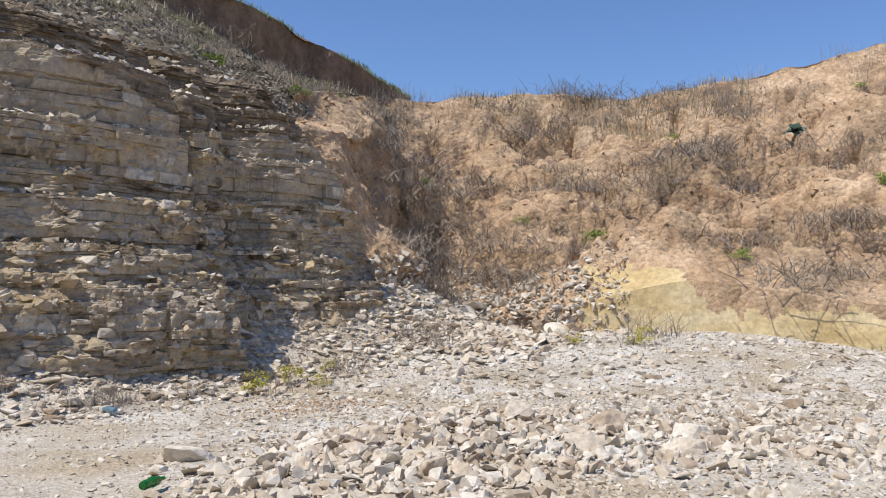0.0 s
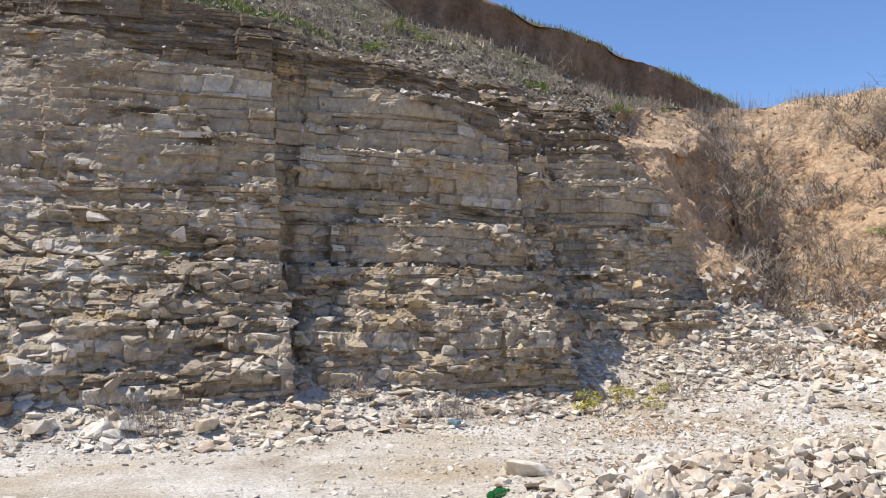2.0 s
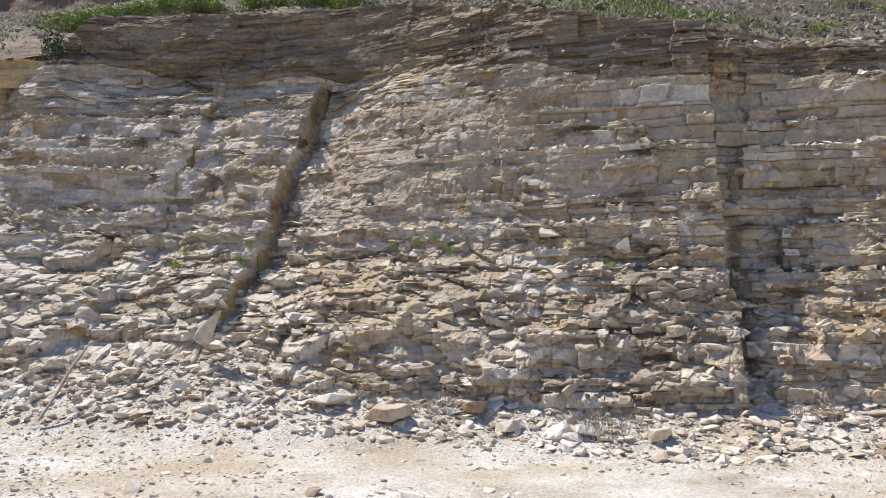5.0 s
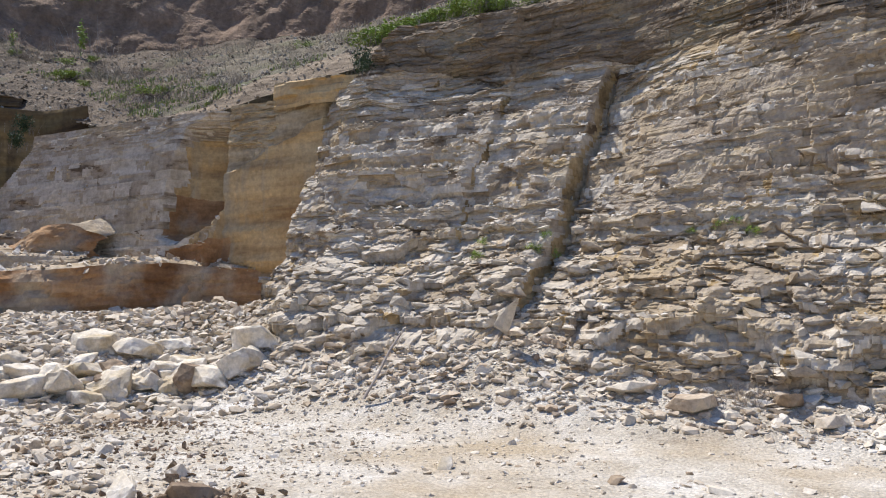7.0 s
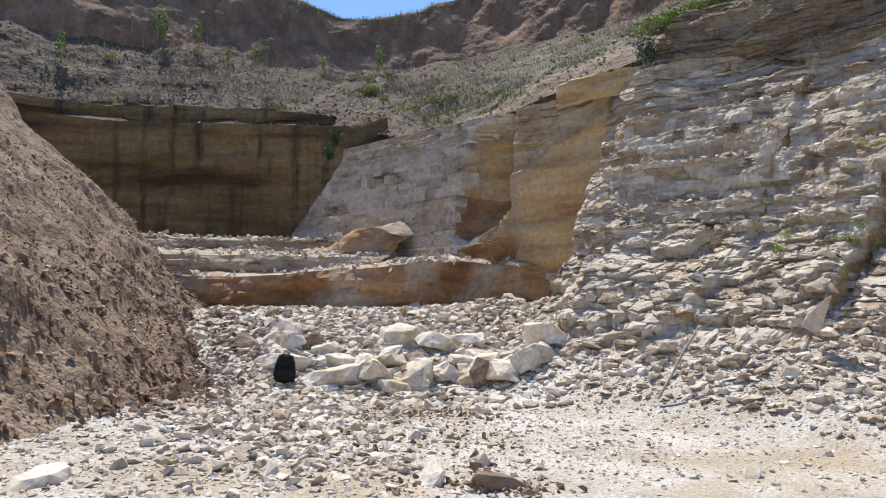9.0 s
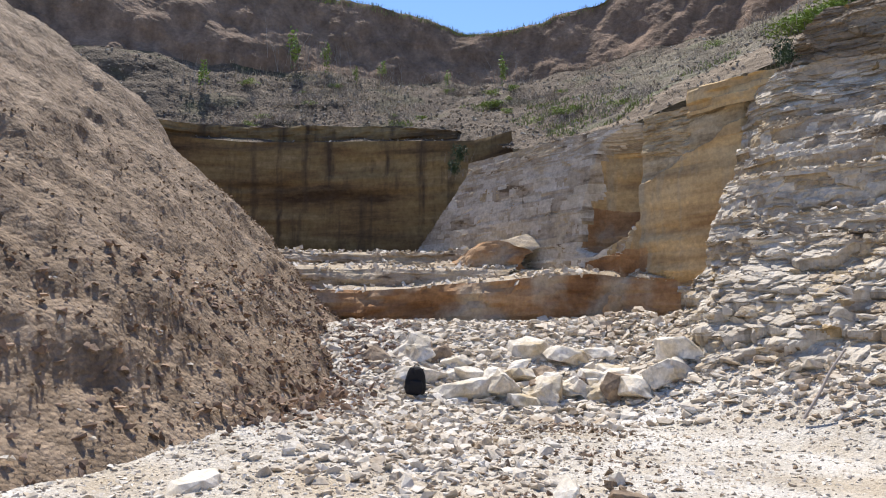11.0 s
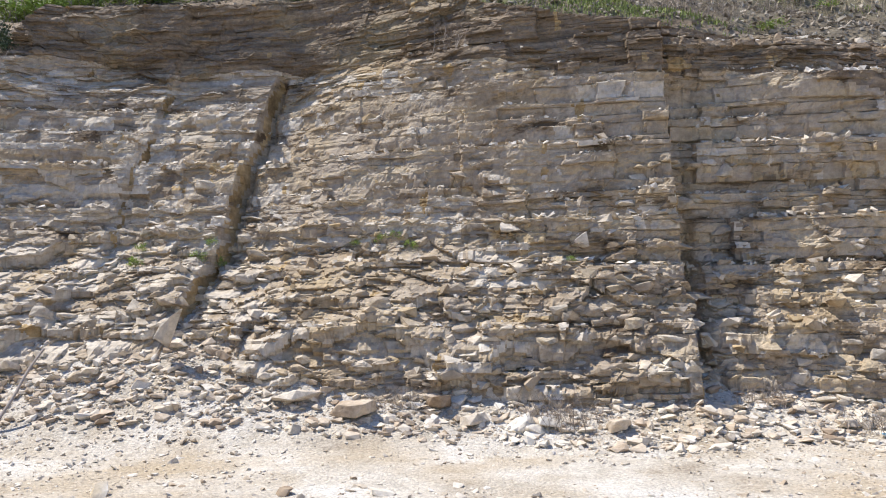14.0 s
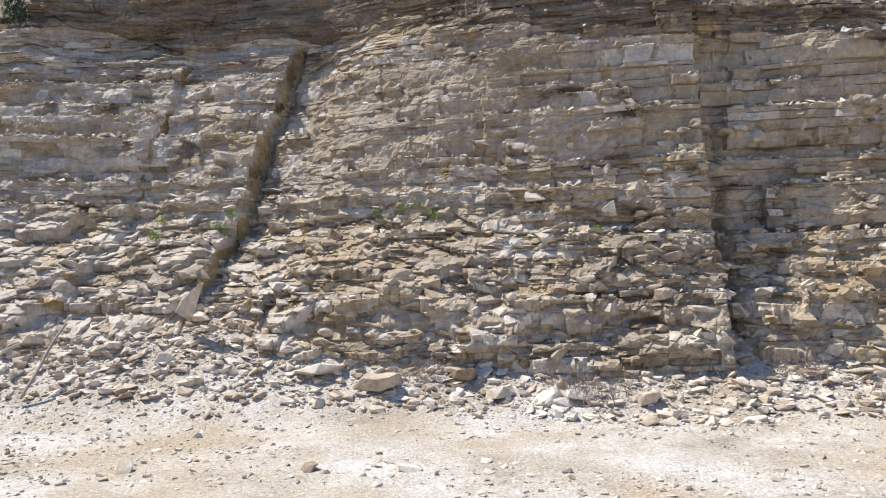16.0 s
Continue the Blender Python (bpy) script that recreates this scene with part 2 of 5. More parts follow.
# ---- meshes ----
def from_arrays(name, v, f, mats, smooth=False, slot=None):
    """An object from vertices and equal-sided faces."""
    me = bpy.data.meshes.new(name)
    v, f = np.asarray(v, np.float32), np.asarray(f, np.int32)
    k = f.shape[1]
    me.vertices.add(len(v))
    me.vertices.foreach_set("co", v.ravel())
    me.loops.add(f.size)
    me.loops.foreach_set("vertex_index", f.ravel())
    me.polygons.add(len(f))
    me.polygons.foreach_set("loop_start", np.arange(0, f.size, k, dtype=np.int32))
    for m in (mats if isinstance(mats, (list, tuple)) else [mats]):
        me.materials.append(m)
    if slot is not None:
        me.polygons.foreach_set("material_index", np.asarray(slot, np.int32))
    me.polygons.foreach_set("use_smooth", np.full(len(f), smooth))
    me.update(calc_edges=True)
    me.validate()
    return new(name, me)


def quads(rows, cols):
    i = np.arange(rows * cols).reshape(rows, cols)
    return np.stack([i[:-1, :-1], i[:-1, 1:], i[1:, 1:], i[1:, :-1]], -1).reshape(-1, 4)


def part(name, bm, mat, parent, label=""):
    me = bpy.data.meshes.new(name)
    bm.to_mesh(me)
    bm.free()
    me.materials.append(mat)
    ob = new(name, me)
    ob.parent = parent
    if label:
        ob["label"] = label
    return ob


def chip(seed, flat=0.5, n=13):
    """An angular broken stone about 1 across, as vertices and triangles."""
    r = random.Random(seed)
    bm = bmesh.new()
    for _ in range(n):
        v = Vector((r.gauss(0, 1), r.gauss(0, 1), r.gauss(0, 1))).normalized()
        q = r.uniform(0.38, 0.55)
        v = Vector((max(-.42, min(.42, v.x * q * 1.25)), max(-.36, min(.36, v.y * q)), max(-.3, min(.3, v.z * q)) * flat * 1.5))
        bm.verts.new(v)
    out = bmesh.ops.convex_hull(bm, input=bm.verts)
    bmesh.ops.delete(bm, geom=[g for g in out["geom_interior"] if isinstance(g, bmesh.types.BMVert)], context="VERTS")
    bmesh.ops.triangulate(bm, faces=bm.faces)
    bm.verts.index_update()
    v = np.array([p.co for p in bm.verts])
    f = np.array([[p.index for p in q.verts] for q in bm.faces])
    bm.free()
    return v, f


CHIPS = [chip(i, random.Random(i).uniform(0.22, 0.58), 11) for i in range(18)]
GRIT = [chip(i + 50, random.Random(i).uniform(0.25, 0.7), 7) for i in range(14)]


def turns(n, tilt, g):
    a, b, c = g.uniform(0, 2 * np.pi, n), g.normal(0, tilt, n), g.normal(0, tilt, n)
    ca, sa, cb, sb, cc, sc = np.cos(a), np.sin(a), np.cos(b), np.sin(b), np.cos(c), np.sin(c)
    one, nil = np.ones(n), np.zeros(n)
    rz = np.stack([ca, -sa, nil, sa, ca, nil, nil, nil, one], -1).reshape(n, 3, 3)
    ry = np.stack([cb, nil, sb, nil, one, nil, -sb, nil, cb], -1).reshape(n, 3, 3)
    rx = np.stack([one, nil, nil, nil, cc, -sc, nil, sc, cc], -1).reshape(n, 3, 3)
    return ry @ rx @ rz


def scatter(name, at, size, mat, tilt=0.25, sink=0.15, seed=1, CHIPS=CHIPS):
    """Many loose stones as one mesh."""
    g = np.random.default_rng(seed)
    at, size = np.asarray(at), np.asarray(size)
    kind = g.integers(0, len(CHIPS), len(at))
    rot = turns(len(at), tilt, g)
    V, F, base = [], [], 0
    for k, (cv, cf) in enumerate(CHIPS):
        s = np.where(kind == k)[0]
        if not len(s):
            continue
        sc = size[s][:, None] * g.uniform(0.75, 1.25, (len(s), 3))
        v = np.einsum("nij,nvj->nvi", rot[s], cv[None] * sc[:, None, :])
        v += at[s][:, None, :]
        v[:, :, 2] += (size[s] * (0.28 - sink))[:, None] * 0.8
        f = cf[None] + (np.arange(len(s)) * len(cv))[:, None, None] + base
        V.append(v.reshape(-1, 3))
        F.append(f.reshape(-1, 3))
        base += len(s) * len(cv)
    return from_arrays(name, np.concatenate(V), np.concatenate(F), mat)


def loft(sections, cuts, across, rough, seed, freq=0.6, fade=0.0):
    """A rough surface through a few cross-sections, each of the same number of points; rough: relief per rail. Rows run along the sections."""
    S = np.array(sections, float)
    n, k, _ = S.shape
    # along: Catmull-Rom between sections
    t = np.linspace(0, n - 1, cuts)
    i = np.clip(t.astype(int), 0, n - 2)
    u = (t - i)[:, None, None]
    p0, p1, p2, p3 = S[np.clip(i - 1, 0, n - 1)], S[i], S[i + 1], S[np.clip(i + 2, 0, n - 1)]
    G = 0.5 * (2 * p1 + (p2 - p0) * u + (2 * p0 - 5 * p1 + 4 * p2 - p3) * u ** 2 + (3 * p1 - p0 - 3 * p2 + p3) * u ** 3)
    out, w = [], []
    for j in range(k - 1):
        m = across[j]
        for q in range(m):
            a = q / m
            out.append(G[:, j] * (1 - a) + G[:, j + 1] * a)
            w.append(rough[j] * (1 - a) + rough[j + 1] * a)
    out.append(G[:, -1])
    w.append(rough[-1])
    P = np.stack(out, 1)
    w = np.array(w)[None, :, None]
    if fade:
        w = w * (0.12 + 0.88 * step(0, fade, np.linspace(0, 1, cuts)))[:, None, None]
    d1, d2 = np.gradient(P, axis=0), np.gradient(P, axis=1)
    nrm = np.cross(d1, d2)
    nrm /= np.linalg.norm(nrm, axis=-1, keepdims=True) + 1e-9
    h = fbm(P[..., 0] * freq, P[..., 1] * freq, P[..., 2] * freq, 6, seed)
    return P + nrm * (h[..., None] * w), np.concatenate([[j] * across[j] for j in range(k - 1)])


# ---- quarry floor ----
def wall_foot(x):
    """The wall's base line."""
    x = np.asarray(x, float)
    return 12.25 + 0.38 * step(2.7, 2.82, x) + 0.09 * np.clip(x - 2.8, 0, 4.8) + 0.5 * step(7.55, 7.67, x) + 0.035 * np.clip(2.7 - x, 0, 7) + 0.10 * np.clip(x - 8, 0, 9) + 0.9 * step(-9.5, -13, x) + 0.8 * step(-13, -17, x)


def floor_z(x, y):
    x, y = np.asarray(x, float), np.asarray(y, float)
    d = y - wall_foot(x)
    left = step(1.5, -5, x)
    z = (0.95 + 0.55 * left) * np.clip((d + 2.2 + 0.6 * left) / (2.2 + 0.6 * left), 0, 1.1) ** (1.7 - 0.3 * left) * step(17.5, 14, x) * step(-16, -11, x)
    far = np.hypot(x, y)
    z = z + 0.75 * step(14, 20, far) * step(4, 10, x) * step(2, 9, y)
    z = np.maximum(z, 1.55 * step(13.6, 20.0, far) * step(-6, -10, x) * step(3, 8, y))
    z = z + 0.3 * step(-7.5, -11, x) * step(7.5, 4, y)
    z = z + 0.25 * np.exp(-(((x - 6.2) / 2.0) ** 2 + ((y - 5.9) / 1.2) ** 2))
    z = z + 0.05 * fbm(x * 0.5, y * 0.5, 0, 4, 3) + 0.022 * fbm(x * 2.5, y * 2.5, 0, 3, 9)
    return z * step(70, 40, far)


xs = np.concatenate([-np.geomspace(3000, 26, 26), np.arange(-25, 24.01, 0.13), np.geomspace(25, 3000, 26)])
ys = np.concatenate([-np.geomspace(3000, 6, 30), np.arange(-5, 19.01, 0.13), np.geomspace(20, 3000, 26)])
X, Y = np.meshgrid(xs, ys)
ground = from_arrays("ground", np.stack([X, Y, floor_z(X, Y)], -1).reshape(-1, 3), quads(len(ys), len(xs)), M_GROUND, True)
tagged(ground, "pale dusty quarry floor with limestone rubble", "ground", kind="structure")

# ---- the bedded limestone wall ----
WX0, WX1 = -24.4, 13.3
wx = np.concatenate([np.arange(WX0, -11.2, 0.06), np.arange(-11.2, WX1, 0.028)])
beds = [0.0]
while beds[-1] < 8.35:
    beds.append(beds[-1] + rng.choice([0.06, 0.10, 0.15, 0.2, 0.27], p=[0.2, 0.25, 0.25, 0.2, 0.1]) * (1.0 if beds[-1] < 5.8 else 0.5) * rng.uniform(0.85, 1.15))
beds = np.array(beds)


def fractures(x, z, sx, sz, seed, up=0.15):
    """Broken cells over the face: each cell's jut and its own tilt."""
    u, v = x / sx, z / sz
    fu, fv = np.floor(u), np.floor(v)
    best, out = np.full(u.shape, 9.0), np.zeros(u.shape)
    for i in (-1, 0, 1):
        for j in (-1, 0, 1):
            cu, cv = fu + i, fv + j
            k = np.zeros_like(cu)
            px, pz = cu + _hash(cu, cv, k, seed), cv + _hash(cu, cv, k, seed + 1)
            d = (u - px) ** 2 + (v - pz) ** 2
            jut_c = (_hash(cu, cv, k, seed + 2) - 0.5) + (u - px) * (_hash(cu, cv, k, seed + 3) - 0.5) * 1.6 + (v - pz) * (_hash(cu, cv, k, seed + 4) * 1.5 - up)
            near = d < best
            out, best = np.where(near, jut_c, out), np.where(near, d, best)
    return out


def niche_at(x, z):
    """The hollow beside the smooth block: place across it and whether inside."""
    x0 = -15.95 + 0.22 * (z - 3.4) + 0.14 * vnoise(z * 2.2, z * 0.0, 0, 47)
    x1 = -14.02 - 0.6 * np.clip((4.1 - z) / 0.7, 0, 1.2) ** 2
    u = (x - x0) / np.maximum(x1 - x0, 0.05)
    return np.clip(u, 0, 1), step(-0.04, 0.12, u) * step(1.04, 1.0, u) * step(3.25, 3.5, z - 0.75 * np.clip(u - 0.45, 0, 1) ** 2 - 0.5 * np.clip(0.3 - u, 0, 1)) * step(6.1, 5.9, z)


def crust(x):
    """The top of the hard beds towards the wall's end."""
    return 5.65 - 0.75 * step(4.5, 7.8, x) + 0.15 * vnoise(x * 1.1, x * 0.0, 0, 55)


def block_edge(x):
    """The upper edge of the smooth block's fresh face, rising in steps."""
    return 5.2 + 0.37 * (x + 13.3) + 0.12 * vnoise(x * 2.2, x * 0.0, 0, 51) + 0.06 * vnoise(x * 6, x * 0.0, 0, 52)


def wall_face(x, z):
    """The wall's face without its beds: y over the length and height."""
    batter = 0.27 - 0.08 * step(3.5, 5.5, x) + 0.32 * step(1.5, -4.5, x) - 0.10 * step(-8, -10.5, x)
    y = wall_foot(x) + (batter * (np.clip(z, 0, 6.4) - 1.0) + 0.12 * np.clip(z - 6.4, 0, 3)) - 0.28 * np.clip(2.6 - z, 0, 1.8) * (1 - 0.5 * step(3, 6, x))
    lean = 0.14 * (z - 2.6) + 0.14 * fbm(z * 1.3, x * 0.0, 0, 4, 45)
    y = y + 0.2 * step(6.6, 6.0, z) * np.exp(-((x + 4.86 - lean) / 0.06) ** 2) + 0.42 * step(6.9, 5.8, z) * (step(-5.02 + lean, -4.92 + lean, x) - step(-4.86 + lean, -3.0 + lean, x))        # open joint, stepping back to its right
    y = y + 0.16 * step(-7.1 + lean, -7.0 + lean, x) - 0.16 * step(-6.9 + lean, -5.6 + lean, x)
    y = y + 0.28 * np.exp(-((x - 2.97) / 0.12) ** 2) * step(4.6, 2.4, z) + 0.3 * np.exp(-((x - 8.1 + 0.13 * (z - 1.2)) / 0.18) ** 2)      # clefts beside the steps
    bench = step(3.0, 2.0, z) * step(3.0, -2.0, x) * step(-10.5, -9.5, x)
    y = y - 0.40 * bench                                                       # debris bench low on the face
    y = y - 0.25 * step(2.6, 1.6, z) * step(2.8, 5.0, x)
    y = y - 0.30 * step(4.3, 5.7, x) * step(7.85, 7.75, x + 0.13 * (z - 1.2)) * step(3.3, 3.2, z)      # bright ledge block
    y = y + 0.45 * step(8.6, 8.75, x) * step(10.5, 9.0, x)
    y = y + 0.65 * np.clip(z - crust(x), 0, 3) * step(2.9, 4.5, x)                  # loose shale slopes back over the hard beds
    y = y + 0.22 * step(2.72, 2.8, x) * step(5.0, 3.0, x) * step(6.2, 5.4, z)
    slant = 7.85 - 0.13 * (z - 1.2)
    y = y + 0.5 * (step(slant, slant + 0.1, x) - step(7.55, 7.67, x)) + 0.22 * step(slant, slant + 0.1, x) * step(slant + 2.2, slant + 0.2, x) * step(5.2, 4.6, z)
    cube = step(-10.95, -11.05, x) * step(-14.0, -13.9, x)
    y = y * (1 - cube) + cube * (15.05 + 0.07 * step(-0.03, 0.03, z - block_edge(x)) + 0.06 * vnoise(z * 4.0, x * 0.3, 0, 50) + 0.05 * (z - 3))
    left = step(-14.0, -14.1, x)
    y = y * (1 - left) + left * (14.7 + 0.16 * (z - 2.5))
    u, hollow = niche_at(x, z)
    y = y + hollow * (0.5 + 0.8 * u + 0.5 * np.exp(-((u - 0.93) / 0.07) ** 2) + 0.12 * vnoise(z * 3.5, x * 0.4, 0, 49))                    # hollow beside the smooth block
    return y


rows_z, rows_bed = [], []
for j in range(len(beds) - 1):
    h = beds[j + 1] - beds[j]
    for q in (0.015, 0.07, 0.22, 0.41, 0.6, 0.79, 0.93, 0.985):
        rows_z.append(beds[j] + q * h)
        rows_bed.append(j)
rows_z, rows_bed = np.array(rows_z), np.array(rows_bed)


def courses(x, bed, width, seed):
    """Broken blocks along each bed: a block's own chances, and the place within it."""
    k = np.zeros_like(bed)
    w = width * (0.55 + 1.0 * _hash(bed, k, k, seed))
    u = x / w + 40 * _hash(bed, k, k, seed + 1)
    fu = np.floor(u)
    best, cell_id, off = np.full(u.shape, 9.0), np.zeros(u.shape), np.zeros(u.shape)
    for i in (-1, 0, 1):
        p = fu + i + 0.9 * _hash(fu + i, bed, k, seed + 2)
        near = np.abs(u - p) < best
        best, cell_id, off = np.where(near, np.abs(u - p), best), np.where(near, fu + i, cell_id), np.where(near, u - p, off)
    return [_hash(cell_id, bed, k, seed + q) for q in (3, 4, 5)] + [off]


zc = beds[np.clip(rows_bed, 0, len(beds) - 2)] + 0.06
XX, ZZ = np.meshgrid(wx, rows_z)
ZB = np.repeat(zc[:, None], len(wx), 1)
NICHE = niche_at(XX, ZZ)[1]
cube_top = np.where(XX > -12.5, 6.3 + 0.12 * (XX + 12.5), 5.35) + 0.05 * vnoise(XX * 3, 0 * XX, 0, 46)
smooth_zone = step(-10.9, -11.05, XX) * step(-14.05, -13.9, XX) * step(2.3, 2.6, ZZ)
smooth_zone = np.clip(smooth_zone * (0.35 + 0.65 * step(0.05, -0.05, ZZ - cube_top)) + 0.9 * NICHE, 0, 1)
white_zone = step(-14.1, -14.3, XX)
block = step(4.6, 1.6, ZZ + 0.8 * fbm(XX * 0.4, ZZ * 0.4, 0, 3, 27)) * (1 - 0.5 * step(3, 6, XX)) + 0.22 + 0.75 * step(0.06, 0.24, fbm(XX * 0.55, ZZ * 0.8, 5, 4, 26)) + 0.35 * step(-3.5, -6, XX)
block = np.minimum(block, 1.2) + 0.5 * step(3.4, 2.2, ZZ) * step(-2.5, -4.5, XX)
crevice = np.where(np.isin(np.arange(len(rows_z)) % 8, (0, 7)), 1.0, 0.0)[:, None] * 0.085 * step(-0.05, 0.1, fbm(XX * 1.5, ZB * 5, 8, 4, 25))
amp = (1 - 0.9 * smooth_zone) * (1 - 0.75 * white_zone) 
bulge = 0.16 * fbm(XX * 0.45, ZZ * 0.6, 0, 3, 21) + 0.05 * fbm(XX * 1.6, ZZ * 2.0, 0, 3, 22)
XF, ZF = XX + 0.1 * fbm(XX * 2, ZZ * 2, 0, 2, 28), ZZ + 0.05 * fbm(XX * 1.2, ZZ * 2, 3, 2, 29)
RB = np.repeat(rows_bed[:, None], len(wx), 1).astype(float)
XC = XX + 0.035 * vnoise(XX * 3.0, ZZ * 9.0, 0, 35) + 0.015 * vnoise(XX * 9, ZZ * 25.0, 0, 36)
thick = np.floor(np.interp(rows_z, beds, np.cumsum(np.random.default_rng(12).random(len(beds)) < 0.42).astype(float)))
TB = np.repeat(thick[:, None], len(wx), 1)
a1, a2, a3, o1 = courses(XC, TB, 1.25, 910)
b1, b2, b3, o2 = courses(XC, RB, 0.5, 920)
c1, c2, c3, o3 = courses(XC, RB * 2 + np.floor(((ZZ - beds[rows_bed][:, None]) / np.diff(beds)[rows_bed][:, None]) * 2), 0.2, 930)
jut = 0.22 * (a1 - 0.5) + 0.12 * o1 * (a2 - 0.5) + 0.045 * (b1 - 0.5) + 0.06 * o2 * (b3 - 0.5) - 0.15 * step(0.93, 0.95, b2) + 0.09 * step(0.07, 0.06, b2) + 0.016 * (c1 - 0.5) - 0.05 * step(0.95, 0.97, c2)
ZT = np.array([rows_z[thick == k].min() + 0.12 for k in thick])[:, None] + 0 * XX
cell = block * (0.18 * fractures(XF, ZF, 0.8, 0.36, 61, 0.15 + 0.4 * step(2, 3, XX)) + 0.07 * fractures(XF, ZF, 0.3, 0.15, 71, 0.15 + 0.5 * step(2, 3, XX))) + (0.02 + 0.012 * np.minimum(block, 1)) * fractures(XF, ZF, 0.16, 0.07, 81, 0.25 + 0.55 * step(1.5, 3.0, XX))
low = step(3.3, 2.5, ZZ)
slope = np.clip(0.12 + 0.3 * step(2.0, -4.0, XX) + smooth_zone + 0.42 * low + 0.4 * step(6.0, 6.6, ZZ), 0, 0.97)
YY = wall_face(XX, ZT * (1 - slope) + ZZ * slope) + (jut * (0.62 + 0.2 * low + 0.2 * step(2.5, 4.0, XX) + 0.3 * step(7.4, 8.0, XX) - 0.2 * step(-2, -5, XX)) + bulge + cell * (0.5 + 0.3 * low) + 0.5 * crevice * (0.22 + 0.6 * step(-1, 4, XX))) * amp + 0.02 * fbm(XX * 7, ZZ * 9, 0, 3, 23) * amp
for i in range(1, len(rows_z)):          # beds overhang one another only a little
    YY[i] = np.maximum(YY[i], YY[max(0, i - 8):i].max(0) - (0.115 - 0.015 * low[i] - 0.04 * step(2, -3, wx)))
ZW = ZZ + 0.07 * fbm(XX * 0.35, ZB * 0.4, 0, 3, 31) + 0.012 * vnoise(XX * 3, ZB * 7, 0, 33)
XW = XX + 0.02 * vnoise(XX * 5, ZZ * 6, 0, 34)
faces = quads(len(rows_z), len(wx))
zf = ZZ[:-1, :-1].ravel()
sm = smooth_zone[:-1, :-1].ravel()
wob = 0.14 * fbm(ZZ * 1.3, XX * 0.0, 0, 4, 45)
strip = (np.exp(-((XX - wob - (-4.97 + 0.14 * (ZZ - 2.6))) / (0.075 - 0.006 * ZZ)) ** 2) * step(6.7, 6.2, ZZ) + np.exp(-((XX - wob - (-7.04 + 0.14 * (ZZ - 2.6))) / 0.05) ** 2) * step(2.6, 3.2, ZZ) * step(6.3, 5.9, ZZ) * 0.8 + np.exp(-((XX - 2.76) / 0.07) ** 2) * 0.95 * step(5.6, 5.0, ZZ))[:-1, :-1].ravel()
shale = ZZ > 6.55 - 0.8 * step(-3.5, 2.6, XX) - 0.75 * step(4.5, 7.8, XX) + 0.35 * step(-6, -9.5, XX) + 0.15 * fbm(XX * 0.8, ZZ, 0, 3, 43)
slot = np.where(sm > 0.3, 1, np.where(strip + 0.9 * fbm(XX * 3.0, ZZ * 2.0, 0, 4, 41)[:-1, :-1].ravel() > 0.62, 5, 0))
apron = (XX > -15.4 + 0.4 * fbm(ZZ * 1.5, XX, 0, 3, 48)) & (XX < -13.7) & (ZZ < 3.1 + 0.3 * (XX + 15.4) / 1.7)
slot = np.where(((NICHE > 0.3) | apron)[:-1, :-1].ravel(), 3, slot)
slot = np.where(((NICHE > 0.3) & (ZZ > 4.35 + 0.25 * fbm(XX * 1.2, ZZ * 2, 0, 3, 54)))[:-1, :-1].ravel(), 1, slot)
slot = np.where((slot == 1) & ((NICHE < 0.3) & (ZZ > block_edge(XX)))[:-1, :-1].ravel(), 6, slot)
over = (XX < -11.0) & (XX > -14.1) & (ZZ > 2.6)
slot = np.where(over[:-1, :-1].ravel() & (slot == 0), 6, slot)
slot = np.where((slot == 0) & shale[:-1, :-1].ravel(), 2, slot)
xf = XX[:-1, :-1].ravel()
chalk = 0.62 * step(0.0, -6.0, XX) + 0.8 * fbm(XX * 0.9, ZB * 2.6, 0, 4, 57) + 0.9 * (b3 - 0.5) - 2.0 * np.minimum(jut + 0.7 * cell, 0) - 0.3 * step(5.0, 6.2, ZZ) > 0.55
slot = np.where((slot == 0) & chalk[:-1, :-1].ravel(), 4, slot)
buff = (c3 * 0.45 + a3 * 0.55 + 0.35 * fbm(XX * 0.5, ZB * 1.2, 0, 3, 58) > 0.93)[:-1, :-1].ravel()
slot = np.where((slot == 0) & buff, 6, slot)
TOP = 6.7 + 1.4 * step(-10.4, -9.2, xf) * step(3.0, -4.0, xf)
keep = (zf < TOP) & (xf < 12.5 - 0.62 * np.clip(zf - 3, 0, 9)) & (xf > -21.5 - np.clip(6.3 - zf, 0, 2.9)) & (zf > 0.2)
wall = from_arrays("rock_face", np.stack([XW, YY, ZW], -1).reshape(-1, 3), faces[keep], [M_LIME, M_OCHRE, M_SHALE, M_RUST, M_CHALK, M_SEAM, M_BUFF], False, slot[keep])
tagged(wall, "bedded grey and buff limestone quarry face with open joints", "rock face", kind="structure")

